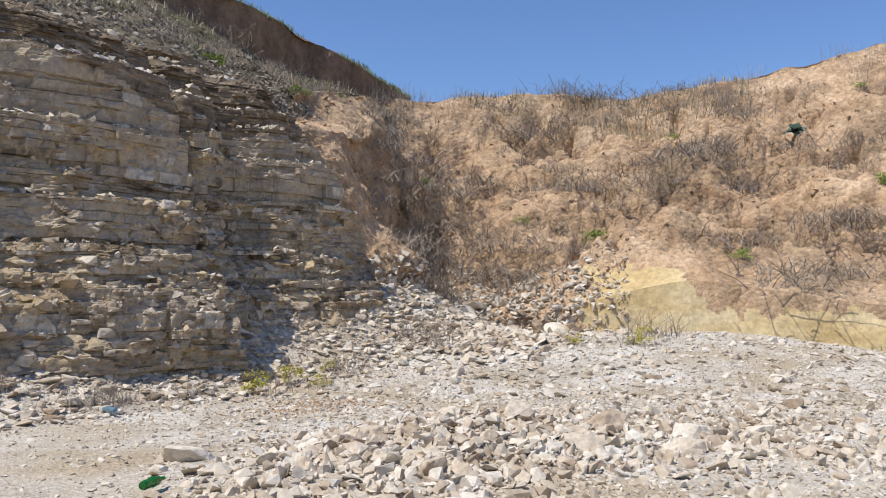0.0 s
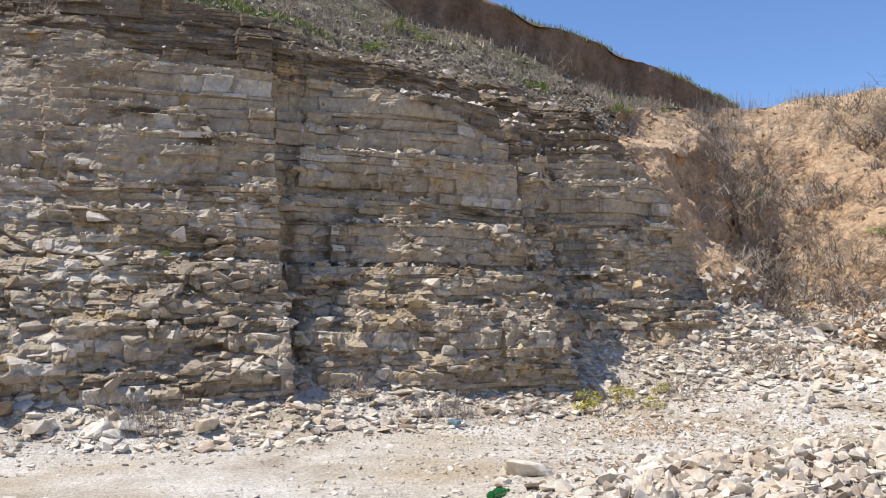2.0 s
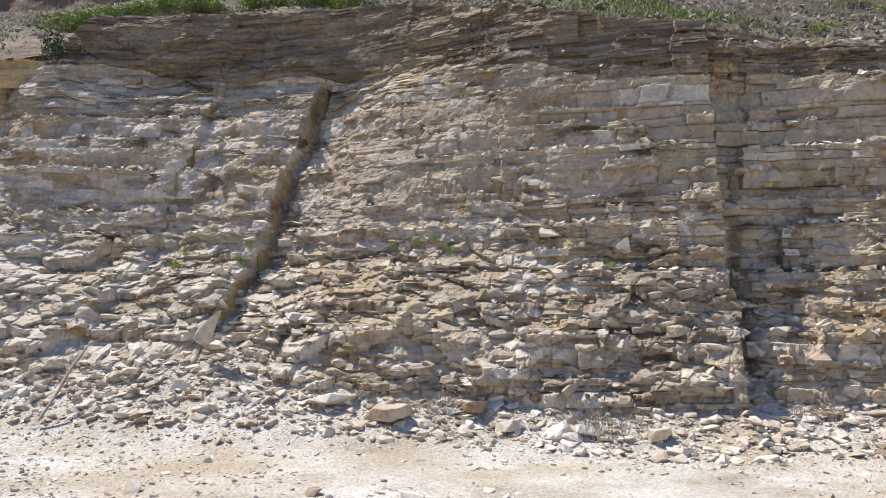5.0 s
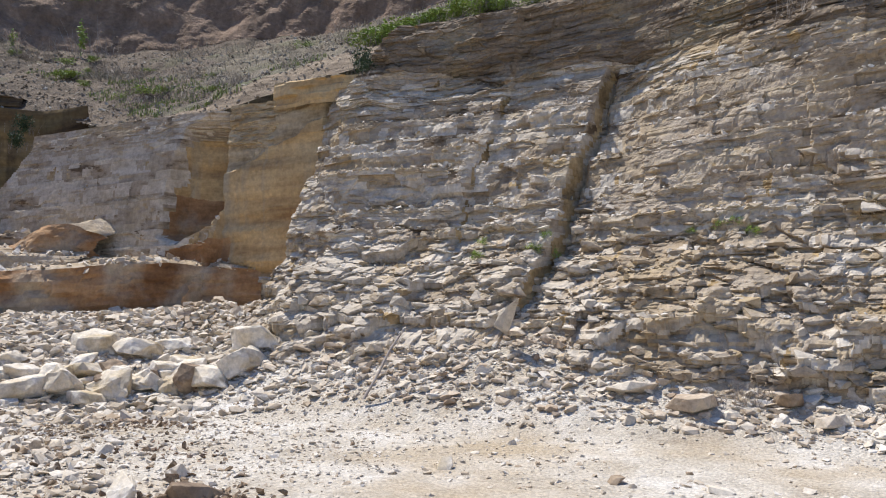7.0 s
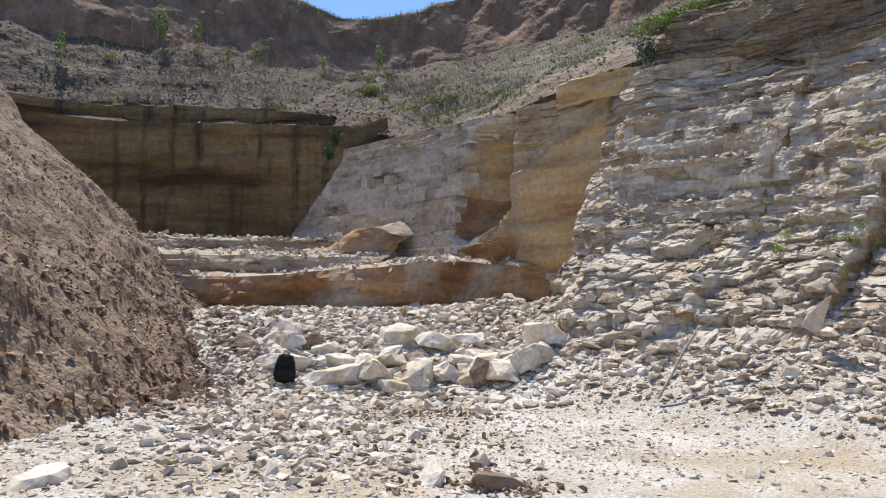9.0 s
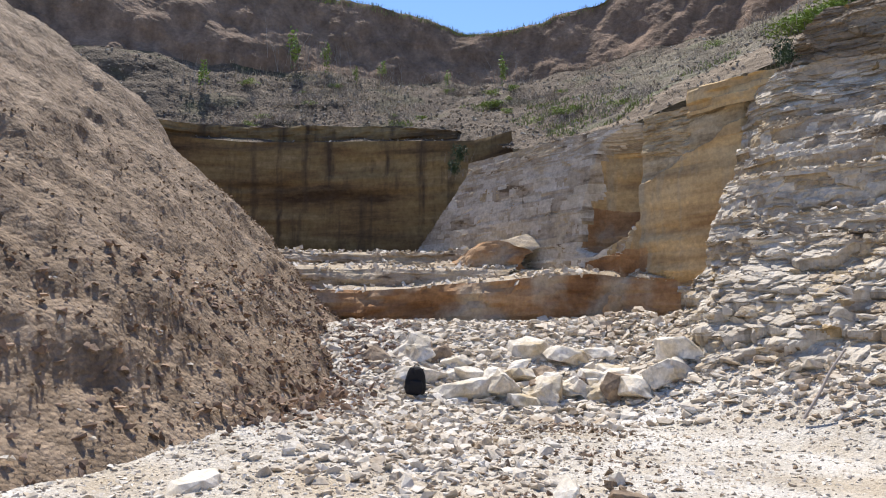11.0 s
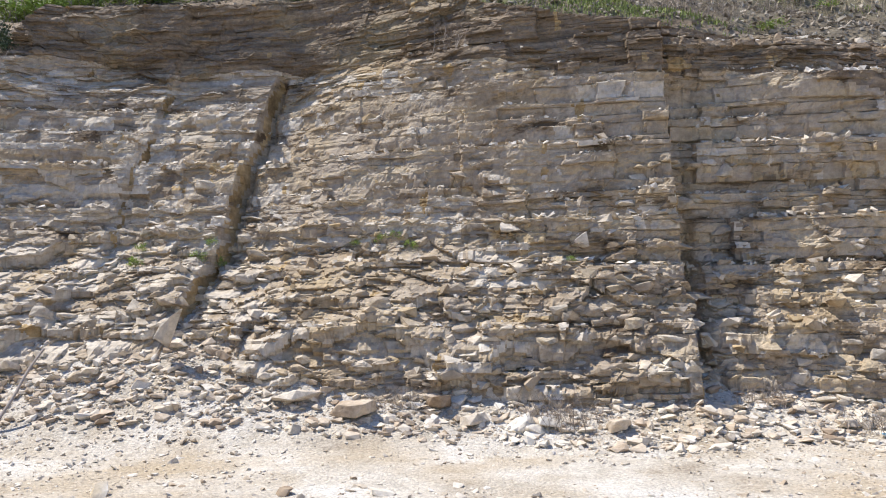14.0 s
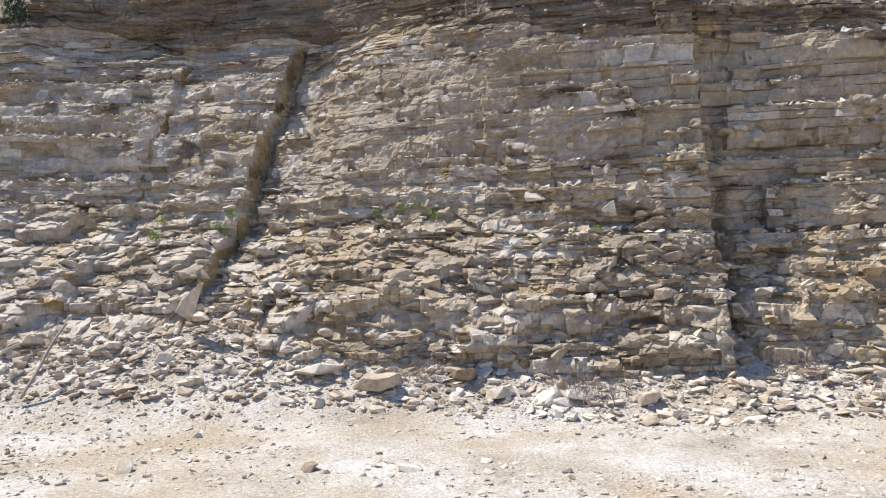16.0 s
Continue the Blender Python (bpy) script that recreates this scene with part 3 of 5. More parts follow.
# ---- hillside over the wall and round the pit ----
SECTIONS = [
    [(11.7, 15.4, 4.7), (12.3, 16.7, 6.0), (22.2, 22.9, 8.9), (22.3, 22.95, 9.6), (60, 70, 10)],
    [(10.0, 15.7, 5.3), (10.2, 16.5, 6.7), (15.8, 22.3, 9.5), (15.75, 22.3, 10.85), (50, 80, 12)],
    [(3.0, 14.9, 6.35), (3.0, 15.7, 7.3), (7.5, 22.5, 11.1), (7.5, 22.5, 12.3), (25, 85, 13)],
    [(-4.0, 15.9, 7.85), (-4.2, 16.9, 8.5), (-4.0, 24.0, 13.4), (-4.0, 24.2, 14.8), (-6, 85, 16)],
    [(-9.9, 15.9, 7.4), (-10.3, 16.7, 8.2), (-14.0, 27.0, 13.2), (-14.3, 27.8, 16.2), (-30, 85, 18)],
    [(-17.0, 15.5, 6.5), (-17.4, 16.1, 7.1), (-23.5, 27.0, 13.2), (-24.5, 28.2, 17.2), (-60, 75, 18.5)],
    [(-22.4, 16.4, 7.7), (-23.4, 17.2, 8.6), (-30.5, 23.6, 13.0), (-31.8, 24.8, 16.0), (-80, 60, 18)],
    [(-25.4, 14.1, 7.9), (-27.1, 15.0, 8.8), (-33.2, 18.4, 12.9), (-35.6, 19.7, 17.5), (-90, 45, 19)],
    [(-29.1, 10.6, 8.1), (-31.0, 11.3, 9.1), (-35.7, 13.0, 13.2), (-38.6, 14.0, 18.4), (-95, 30, 20)],
    [(-32.0, 3.0, 8.4), (-34.0, 3.0, 9.4), (-38.0, 3.0, 13.5), (-41.2, 3.0, 18.9), (-95, 3, 21)],
    [(-31.0, -12.0, 8.4), (-33.0, -13.0, 10.2), (-37.0, -15.0, 13.5), (-38.5, -16.0, 18.0), (-90, -30, 21)],
]
P, zone = loft(SECTIONS, 640, [26, 90, 40, 40], [0.10, 0.30, 0.4, 0.35, 0.0], 51, 0.55, 0.1)
slot = np.repeat(zone[None, :], P.shape[0] - 1, 0).ravel()
dark = np.arange(P.shape[0] - 1)[:, None] + 45 * fbm(P[:-1, :-1, 0] * 0.5, P[:-1, :-1, 1] * 0.5, P[:-1, :-1, 2] * 0.5, 4, 53) > 315
slot = np.where(dark & (zone[None] < 2), 4, slot.reshape(P.shape[0] - 1, -1)).ravel()
hill = from_arrays("hillside", P.reshape(-1, 3), quads(P.shape[0], P.shape[1]), [M_SHALE, M_SCREE, M_EARTH, M_SCREE, M_DARKSCREE], False, slot)
tagged(hill, "weedy scree hillside and earth scarp above the quarry", "hillside", kind="structure")
HILL = P

# ---- cut wall of the inner pit and its ledges ----
def curtain(name, line, z0, z1, mat, cuts, rise, relief, seed, label, category):
    """An upright rock face along a line on the plan."""
    L = np.array(line, float)
    t = np.linspace(0, len(L) - 1, cuts)
    i = np.clip(t.astype(int), 0, len(L) - 2)
    u = (t - i)[:, None]
    base = L[i] * (1 - u) + L[i + 1] * u
    d = np.gradient(base, axis=0)
    n = np.stack([-d[:, 1], d[:, 0]], -1)
    n /= np.linalg.norm(n, axis=1, keepdims=True)
    a = np.linspace(0, 1, rise)
    z0, z1 = np.interp(t, range(len(L)), z0), np.interp(t, range(len(L)), z1)
    Z = z0[:, None] + (z1 - z0)[:, None] * a[None]
    h = fbm(base[:, :1] * 0.5, base[:, 1:] * 0.5, Z * 1.4, 5, seed) * relief + 0.4 * relief * vnoise(base[:, :1] * 0.1, base[:, 1:] * 0.1, Z * 5, seed + 5)
    P = np.stack([base[:, :1] + n[:, :1] * h, base[:, 1:] + n[:, 1:] * h, Z], -1)
    ob = from_arrays(name, P.reshape(-1, 3), quads(cuts, rise), mat, True)
    return tagged(ob, label, category, kind="structure")


# stands in shade, which M_PIT's darkened ochre already carries
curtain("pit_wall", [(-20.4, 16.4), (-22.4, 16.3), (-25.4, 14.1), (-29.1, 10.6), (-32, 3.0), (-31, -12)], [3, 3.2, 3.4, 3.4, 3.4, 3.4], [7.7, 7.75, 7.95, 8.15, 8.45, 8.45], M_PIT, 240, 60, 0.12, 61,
        "ochre cut face coloured dark for its shade, with dark water streaks", "rock face")


LEDGES = []


def ledge(name, front, back, z0, z1, mats, seed, label, out=0.15, rise=0.2, relief=0.24):
    """A thick rock bench: a rounded, rough front edge and a flat top running back."""
    F, B = np.array(front, float), np.array(back, float)
    n = 150
    t = np.linspace(0, len(F) - 1, n)
    i = np.clip(t.astype(int), 0, len(F) - 2)
    u = (t - i)[:, None]
    f, b = F[i] * (1 - u) + F[i + 1] * u, B[i] * (1 - u) + B[i + 1] * u
    lo, hi = (np.interp(t, np.linspace(0, len(F) - 1, np.size(q)), np.ravel(q)) for q in (z0, z1))
    away = (f - b) / np.linalg.norm(f - b, axis=1, keepdims=True)
    sway = 0.55 * relief / 0.24 * fbm(f[:, 0] * 0.55, f[:, 1] * 0.55, 3, 3, seed + 9)
    rows = []
    for a in np.linspace(0, 1, 16):
        z = lo + (hi - lo) * a + 0.08 * fbm(f[:, 0] * 0.7, f[:, 1] * 0.7, 9, 3, seed) * a
        bow = out * math.sin(math.pi * min(1, a * 0.9 + 0.1)) + relief * fbm(f[:, 0] * 0.8, f[:, 1] * 0.8, z * 2.2, 5, seed) + 0.09 * (vnoise(f[:, 0] * 2, f[:, 1] * 2, np.floor(z * 6) * 3.1, seed))
        bow = bow + sway
        q = f + away * bow[:, None]
        rows.append(np.column_stack([q, z]))
    for a in np.linspace(0.03, 1, 26):
        q = (f + away * sway[:, None]) * (1 - a) + b * a
        rows.append(np.column_stack([q, hi + 0.13 * fbm(q[:, 0] * 1.2, q[:, 1] * 1.2, 0, 4, seed + 1) + rise * a]))
    P = np.stack(rows, 0)
    LEDGES.append(P)
    slot = np.repeat(np.where(np.arange(len(rows) - 1) < 15, 0, 1), n - 1)
    ob = from_arrays(name, P.reshape(-1, 3), quads(len(rows), n), mats, False, slot)
    return tagged(ob, label, "rock ledge", kind="structure")


ledge("rock_ledge_1", [(-20.8, 6.4), (-18.9, 8.6), (-17.4, 11.0), (-16.2, 12.7), (-14.7, 14.0), (-12.6, 15.0)], [(-27, 8.5), (-26, 12.5), (-22.8, 15), (-19, 15.8), (-14.6, 15.9), (-12.4, 16)], [1.1, 1.1, 1.1, 1.2, 1.4, 1.6], [2.3, 2.3, 2.4, 2.6, 2.75, 2.5], [M_RUST, M_LIME], 71, "thick rust-brown rock ledge strewn with white chips", 0.14, 0.5, 0.22)
ledge("rock_ledge_2", [(-21.8, 8.2), (-20.3, 10.4), (-18.8, 12.4), (-17.2, 13.6)], [(-28, 9), (-26.5, 13), (-22.8, 15.4), (-18.2, 15.6)], 2.4, 2.95, [M_LIME, M_LIME], 73, "pale limestone ledge with loose white chips", 0.1, 0.8)
ledge("rock_ledge_3", [(-23.4, 8.8), (-22.2, 11.4), (-21.0, 13.2), (-18.6, 14.4)], [(-28, 9.5), (-27, 13), (-22.8, 15.8), (-18.6, 15.8)], 3.0, 3.6, [M_LIME, M_LIME], 75, "upper limestone ledge below the cut face", 0.1)
ledge("rock_ledge_4", [(-20.6, 14.3), (-19.6, 13.7), (-18.8, 13.6), (-18.0, 13.9), (-17.3, 14.9)], [(-20.6, 15.5), (-19.6, 15.5), (-18.6, 15.5), (-17.8, 15.5), (-17.1, 15.5)], [2.9, 2.7, 2.7, 2.8, 3.0], [3.25, 3.5, 3.75, 3.8, 3.5], [M_RUST, M_LIME], 77, "rust-orange overhanging rock ledge", 0.3, 0.25, 0.3)
ledge("rock_ledge_5", [(-13.0, 15.8), (-12.5, 15.25), (-11.3, 15.1), (-10.2, 15.25), (-9.8, 15.9)], [(-13.2, 16.4), (-12.5, 16.5), (-11.2, 16.6), (-9.9, 16.6), (-9.5, 16.6)], 6.4, 7.0, [M_OCHRE, M_SCREE], 79, "buff rock lintel over the smooth face", 0.02, 0.2, 0.025)

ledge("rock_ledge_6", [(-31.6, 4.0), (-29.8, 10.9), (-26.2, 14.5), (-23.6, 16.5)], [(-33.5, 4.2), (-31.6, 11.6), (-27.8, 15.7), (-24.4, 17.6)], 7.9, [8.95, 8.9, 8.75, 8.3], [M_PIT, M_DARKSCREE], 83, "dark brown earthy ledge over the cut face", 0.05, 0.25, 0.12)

# ---- loess bank facing the wall's end ----
def bank_section(bx, by, ux, uy, crest, plain, stepped=1.0):
    """From the foot outwards: low rock step, slope, crest, land behind."""
    pts = [(0, -0.3), (0.35, stepped), (1.5, stepped + 0.65), (4.5, 4.4), (7.5, 6.7), (crest[0], crest[1]), (plain, crest[1] + 0.6)]
    return [(bx + ux * d, by + uy * d, z) for d, z in pts]


BANK = [
    [(11.2, 14.4, -0.3), (11.4, 14.5, 1.0), (11.6, 14.8, 2.0), (11.0, 15.3, 3.8), (10.2, 15.9, 5.2), (13.0, 17.6, 7.2), (22, 26, 8.2)],
    [(13.2, 14.0, -0.3), (13.5, 14.1, 1.0), (14.2, 14.7, 1.9), (14.2, 15.4, 4.0), (14.4, 16.6, 6.2), (19.0, 22.0, 9.0), (50, 60, 10)],
    bank_section(14.9, 14.4, 0.62, 0.78, (10.5, 9.3), 60),
    bank_section(16.6, 12.4, 0.80, 0.60, (11.5, 9.7), 60, 1.2),
    bank_section(18.4, 9.2, 0.87, 0.49, (12.0, 9.6), 60, 2.0),
    bank_section(19.9, 6.2, 0.93, 0.37, (12.5, 10.6), 60, 1.5),
    bank_section(21.0, 2.5, 0.98, 0.20, (13.0, 11.3), 60, 1.3),
    bank_section(21.6, -4.0, 1.0, 0.0, (13.0, 11.6), 60),
    bank_section(21.0, -14.0, 0.97, -0.2, (13.0, 11.6), 60),
]
P, zone = loft(BANK, 520, [40, 40, 50, 50, 60, 16], [0.15, 0.25, 0.5, 1.1, 1.2, 0.35, 0.0], 81, 0.42, 0.16)
# gullies washed down the slope
gully = fbm(P[..., 0] * 0.33 + 0.2 * P[..., 2], P[..., 1] * 0.33, P[..., 2] * 0.08, 4, 87)
fine_gully = fbm(P[..., 0] * 0.9 + 0.3 * P[..., 2], P[..., 1] * 0.9, P[..., 2] * 0.2, 3, 89)
P[..., 2] -= (1.3 * np.exp(-(gully / 0.09) ** 2) + 0.35 * np.exp(-(fine_gully / 0.12) ** 2)) * (step(74, 114, np.arange(P.shape[1])) * step(240, 204, np.arange(P.shape[1])))[None] * step(0.1, 0.25, np.linspace(0, 1, P.shape[0]))[:, None]
slot = np.repeat(zone[None, :], P.shape[0] - 1, 0)
along = np.arange(P.shape[0] - 1)[:, None] / P.shape[0]
yellow_top = 1.15 + 1.25 * step(0.53, 0.47, along) + 0.5 * fbm(P[:-1, :-1, 0] * 0.6, P[:-1, :-1, 1] * 0.6, P[:-1, :-1, 2] * 0.6, 4, 88) + 0.4 * fbm(P[:-1, :-1, 0] * 2.2, P[:-1, :-1, 1] * 2.2, P[:-1, :-1, 2] * 2.2, 3, 90)
slot = np.where((P[:-1, :-1, 2] < yellow_top) & (along > 0.415 + 0.03 * fbm(P[:-1, :-1, 2] * 1.5, P[:-1, :-1, 0] * 0.5, 0, 4, 92)) & (slot < 3), 0, np.where(slot == 5, 2, 1)).ravel()
bank = from_arrays("loess_bank", P.reshape(-1, 3), quads(P.shape[0], P.shape[1])[:, ::-1], [M_YELLOW, M_LOESS, M_SCREE], False, slot)
tagged(bank, "sunlit orange loess bank over yellow rock", "earth bank", kind="structure")
BANKP = P

# ---- steep spoil bank ----
def spoil_section(x, y, nx, ny):
    """From the foot up: toe, face, brow, top."""
    n = math.hypot(nx, ny)
    return [(x + nx / n * d, y + ny / n * d, z) for d, z in ((-0.4, -0.1), (0.4, 0.7), (3.1, 3.7), (6.4, 7.1), (9.0, 9.2), (15.0, 11.5))]


SPOIL_LINE = [(-2.5, -12.0, -1.0, -0.1), (-6.9, -3.4, -0.85, -0.5), (-10.3, 3.4, -0.7, -0.7), (-14.3, 7.2, -0.6, -0.8), (-17.8, 10.1, -0.6, -0.8), (-20.4, 10.9, -0.45, -0.9), (-25.0, 9.8, -0.15, -1.0), (-31.0, 6.0, 0.1, -1.0)]
P, zone = loft([spoil_section(*s) for s in SPOIL_LINE], 420, [14, 50, 50, 20, 10], [0.05, 0.2, 0.26, 0.26, 0.25, 0.1], 91, 1.0)
spoil = from_arrays("spoil_bank", P.reshape(-1, 3), quads(P.shape[0], P.shape[1]), M_SPOIL, False)
tagged(spoil, "steep brown spoil bank with crumbling clods", "earth bank", kind="structure")
SPOIL = P

# ---- rubble ----
def sector(n, r0, r1, a0, a1, seed):
    """Points spread evenly over a ring sector of the floor; angles to the left of the wall's normal."""
    g = np.random.default_rng(seed)
    r = np.sqrt(g.uniform(r0 ** 2, r1 ** 2, n))
    a = np.radians(g.uniform(a0, a1, n))
    return -np.sin(a) * r, np.cos(a) * r, g


def cover(x, y):
    """How thickly rubble lies: thin on the wheel track, thick on heaps and talus."""
    d = y - wall_foot(x)
    track = np.exp(-((y - 8.9 + 0.05 * x) / 1.5) ** 2) * step(-11, -5, x) * step(8, 3, x)
    near = np.exp(-((y - 6.0) / 1.5) ** 2) * step(-9, -4, x) * step(4.5, 2, x)
    c = 0.62 + 0.45 * fbm(x * 0.45, y * 0.45, 0, 3, 101)
    c = c - 0.5 * np.maximum(track, 0.75 * near)
    c = c + 0.8 * step(-2.0, -0.9, d) * step(0.4, 0.0, d)
    c = c + 0.55 * step(2.5, 5.5, x) * step(11, 8, y) + 0.3 * step(10, 14, x)
    c = c + 0.5 * np.exp(-(((x + 12.5) / 3.5) ** 2 + ((y - 9.5) / 3) ** 2)) + 0.35 * step(-5.5, -8, x) * step(7, 4, y)
    return np.clip(c, 0.04, 1.2)


def outside(x, y):
    return (y < wall_foot(x) + 0.25) & ((x + 10.3) * 0.69 + (y - 3.4) * 0.72 > -1.1) & ~((x < -15.2) & (y - 12.6 > (x + 15.8) * 1.2)) & (x * 0.87 + y * 0.49 < 20.3)


def lay(name, n, r0, r1, lo, hi, power, seed, tilt=0.13, gain=1.0, mat=None, rule=None, chips=CHIPS):
    x, y, g = sector(n, r0, r1, -84, 86, seed)
    ok = outside(x, y) & (g.random(n) < np.clip((rule or cover)(x, y) * gain, 0, 1))
    x, y = x[ok], y[ok]
    s = lo + (hi - lo) * g.random(len(x)) ** power
    at = np.column_stack([x, y, floor_z(x, y)])
    return tagged(scatter(name, at, s, mat or M_BLOCK, tilt, 0.24, seed, chips), kind="stuff")


tagged(lay("gravel", 28000, 5.6, 12.5, 0.018, 0.05, 1.6, 201, chips=GRIT), "pale limestone chips over the quarry floor", "gravel")
tagged(lay("gravel", 20000, 12.5, 22.0, 0.04, 0.10, 1.5, 202, chips=GRIT), "pale limestone gravel on the far floor", "gravel")
tagged(lay("gravel", 52000, 5.8, 20.0, 0.025, 0.10, 2.0, 221, 0.35, chips=GRIT, rule=lambda x, y: (step(1.5, 5.0, x) + 0.9 * step(-3.5, -6.5, x)) * (0.75 + 0.4 * fbm(x * 0.6, y * 0.6, 0, 3, 102))), "grey limestone gravel spread over the quarry floor", "gravel")
tagged(lay("rubble", 16000, 5.8, 13.5, 0.05, 0.13, 2.0, 203, 0.3), "broken pale limestone pieces", "rubble")
tagged(lay("rubble", 9000, 13.0, 22.5, 0.09, 0.28, 2.2, 204, 0.35), "broken limestone blocks towards the banks", "rubble")


g = np.random.default_rng(205)
x = g.uniform(-11.0, 13.0, 9500)
y = wall_foot(x) + 0.1 - 2.1 * g.random(9500) ** 1.5
tagged(scatter("talus", np.column_stack([x, y, floor_z(x, y)]), 0.04 + 0.24 * g.random(9500) ** 3.4, M_HEAP, 0.2, 0.2, 205), "slabby limestone talus along the foot of the face", "talus", kind="stuff")
x, y = g.normal(-13.4, 2.3, 6500), g.normal(10.4, 1.6, 6500)
ok = outside(x, y) & (np.hypot(x, y) > 12.8)
x, y = x[ok], y[ok]
tagged(scatter("mound_rubble", np.column_stack([x, y, floor_z(x, y)]), 0.06 + 0.28 * g.random(len(x)) ** 2.4, M_BLOCK, 0.25, 0.2, 207), "mound of pale limestone rubble before the ledges", "rubble", kind="stuff")
x, y = np.concatenate([g.normal(6.3, 1.25, 2600), g.normal(4.6, 1.1, 900), g.normal(9.0, 1.8, 1300)]), np.concatenate([g.normal(5.8, 0.7, 2600), g.normal(4.8, 0.8, 900), g.normal(4.3, 1.2, 1300)])
tagged(scatter("stone_heap", np.column_stack([x, y, floor_z(x, y) + 0.1 * np.exp(-(((x - 6.3) / 1.4) ** 2 + ((y - 5.8) / 0.7) ** 2)) * g.random(len(x))]), 0.04 + 0.19 * g.random(len(x)) ** 2.2, M_HEAP, 0.6, 0.1, 206), "heap of angular pale limestone rubble", "rubble", kind="stuff")
x, y = g.normal(14.3, 1.3, 2600), g.normal(12.6, 1.2, 2600)
tagged(scatter("corner_rubble", np.column_stack([x, y, floor_z(x, y)]), 0.06 + 0.3 * g.random(2600) ** 2.5, M_HEAP, 0.35, 0.12, 209), "tan limestone rubble in the quarry's corner", "rubble", kind="stuff")
x, y = np.concatenate([g.normal(-5.35, 0.3, 160), g.normal(-9.5, 0.55, 200), g.normal(-8.0, 1.4, 160)]), np.concatenate([g.normal(5.6, 0.18, 160), g.normal(8.7, 0.3, 200), g.normal(6.6, 0.8, 160)])
tagged(scatter("soil_clods", np.column_stack([x, y, floor_z(x, y)]), 0.03 + 0.12 * g.random(len(x)) ** 2.2, M_SPOIL, 0.5, 0.1, 208, GRIT), "brown soil clods strewn on the floor", "clods", kind="stuff")


g = np.random.default_rng(401)
foot = SPOIL[120:330, 6:16].reshape(-1, 3)[g.integers(0, 2100, 2600)]
x, y = foot[:, 0] + g.normal(0.1, 0.35, 2600), foot[:, 1] + g.normal(0.25, 0.4, 2600)
tagged(scatter("foot_clods", np.column_stack([x, y, np.maximum(floor_z(x, y), foot[:, 2] - 0.25)]), 0.04 + 0.2 * g.random(2600) ** 2.4, M_CLOD, 0.5, 0.12, 402, GRIT), "dark damp clods along the foot of the spoil bank", "clods", kind="stuff")
x, y = np.concatenate([g.normal(-9.6, 0.4, 200), g.normal(-7.6, 0.5, 90), g.normal(-6.4, 0.4, 90)]), np.concatenate([g.normal(8.6, 0.2, 200), g.normal(7.2, 0.25, 90), g.normal(5.0, 0.2, 90)])
tagged(scatter("soil_clods", np.column_stack([x, y, floor_z(x, y)]), 0.02 + 0.09 * g.random(len(x)) ** 2.4, M_CLOD, 0.5, 0.12, 403, GRIT), "crumbled dark soil on the quarry floor", "clods", kind="stuff")

x, y = g.normal(-13.3, 0.9, 900), g.normal(13.2, 0.7, 900)
tagged(scatter("mound_rubble", np.column_stack([x, y, floor_z(x, y) + 0.05 + 0.35 * g.random(900) * np.exp(-((x + 13.0) / 0.9) ** 2 - ((y - 13.9) / 0.7) ** 2)]), 0.08 + 0.3 * g.random(900) ** 2.2, M_HEAP, 0.3, 0.2, 404), "limestone rubble heaped below the ochre block", "rubble", kind="stuff")

# broken stones along the foot of the spoil bank, and earth spilled on the floor
u = g.random(3000)
x, y = -7.3 - 6.8 * u + g.normal(0, 0.7, 3000), 4.6 + 3.1 * u + g.normal(0, 0.75, 3000)
ok = outside(x, y)
x, y = x[ok], y[ok]
tagged(scatter("rubble", np.column_stack([x, y, floor_z(x, y)]), 0.05 + 0.2 * g.random(len(x)) ** 2.2, M_BLOCK, 0.4, 0.16, 411), "pale broken limestone beside the spoil bank", "rubble", kind="stuff")
x, y = np.concatenate([g.normal(-10.4, 0.7, 900), g.normal(-9.3, 0.5, 500)]), np.concatenate([g.normal(7.3, 0.35, 900), g.normal(6.0, 0.3, 500)])
tagged(scatter("soil_clods", np.column_stack([x, y, floor_z(x, y)]), 0.02 + 0.08 * g.random(1400) ** 2.0, M_SPOIL, 0.5, 0.2, 412, GRIT), "brown earth spilled on the quarry floor", "clods", kind="stuff")
x, y = np.concatenate([g.normal(7.4, 0.6, 1100), g.normal(10.5, 0.9, 500)]), np.concatenate([g.normal(9.7, 0.45, 1100), g.normal(11.6, 0.4, 500)])
tagged(scatter("soil_clods", np.column_stack([x, y, floor_z(x, y)]), 0.02 + 0.06 * g.random(1600) ** 2.0, M_LOESS, 0.5, 0.24, 413, GRIT), "orange loess crumbs on the gravel", "clods", kind="stuff")

# loose chips lying on the ledges of the wall
g = np.random.default_rng(301)
nr, nc = YY.shape
edge = np.where(np.diff(rows_bed) > 0)[0]
ri, ci = g.choice(edge, 26000), g.integers(0, nc, 26000)
depth = YY[np.minimum(ri + 2, nr - 1), ci] - YY[ri, ci]
ok = (depth > 0.05) & (ZZ[ri, ci] > 0.9) & (ZZ[ri, ci] < 6.6) & (XX[ri, ci] < 12.3 - 0.62 * np.clip(ZZ[ri, ci] - 3, 0, 9)) & (smooth_zone[ri, ci] < 0.5) & (XX[ri, ci] > -21)
ri, ci, depth = ri[ok], ci[ok], depth[ok]
at = np.column_stack([XW[ri, ci], YY[ri, ci] + depth * g.uniform(0.1, 0.6, len(ri)), ZW[ri, ci] + 0.01])
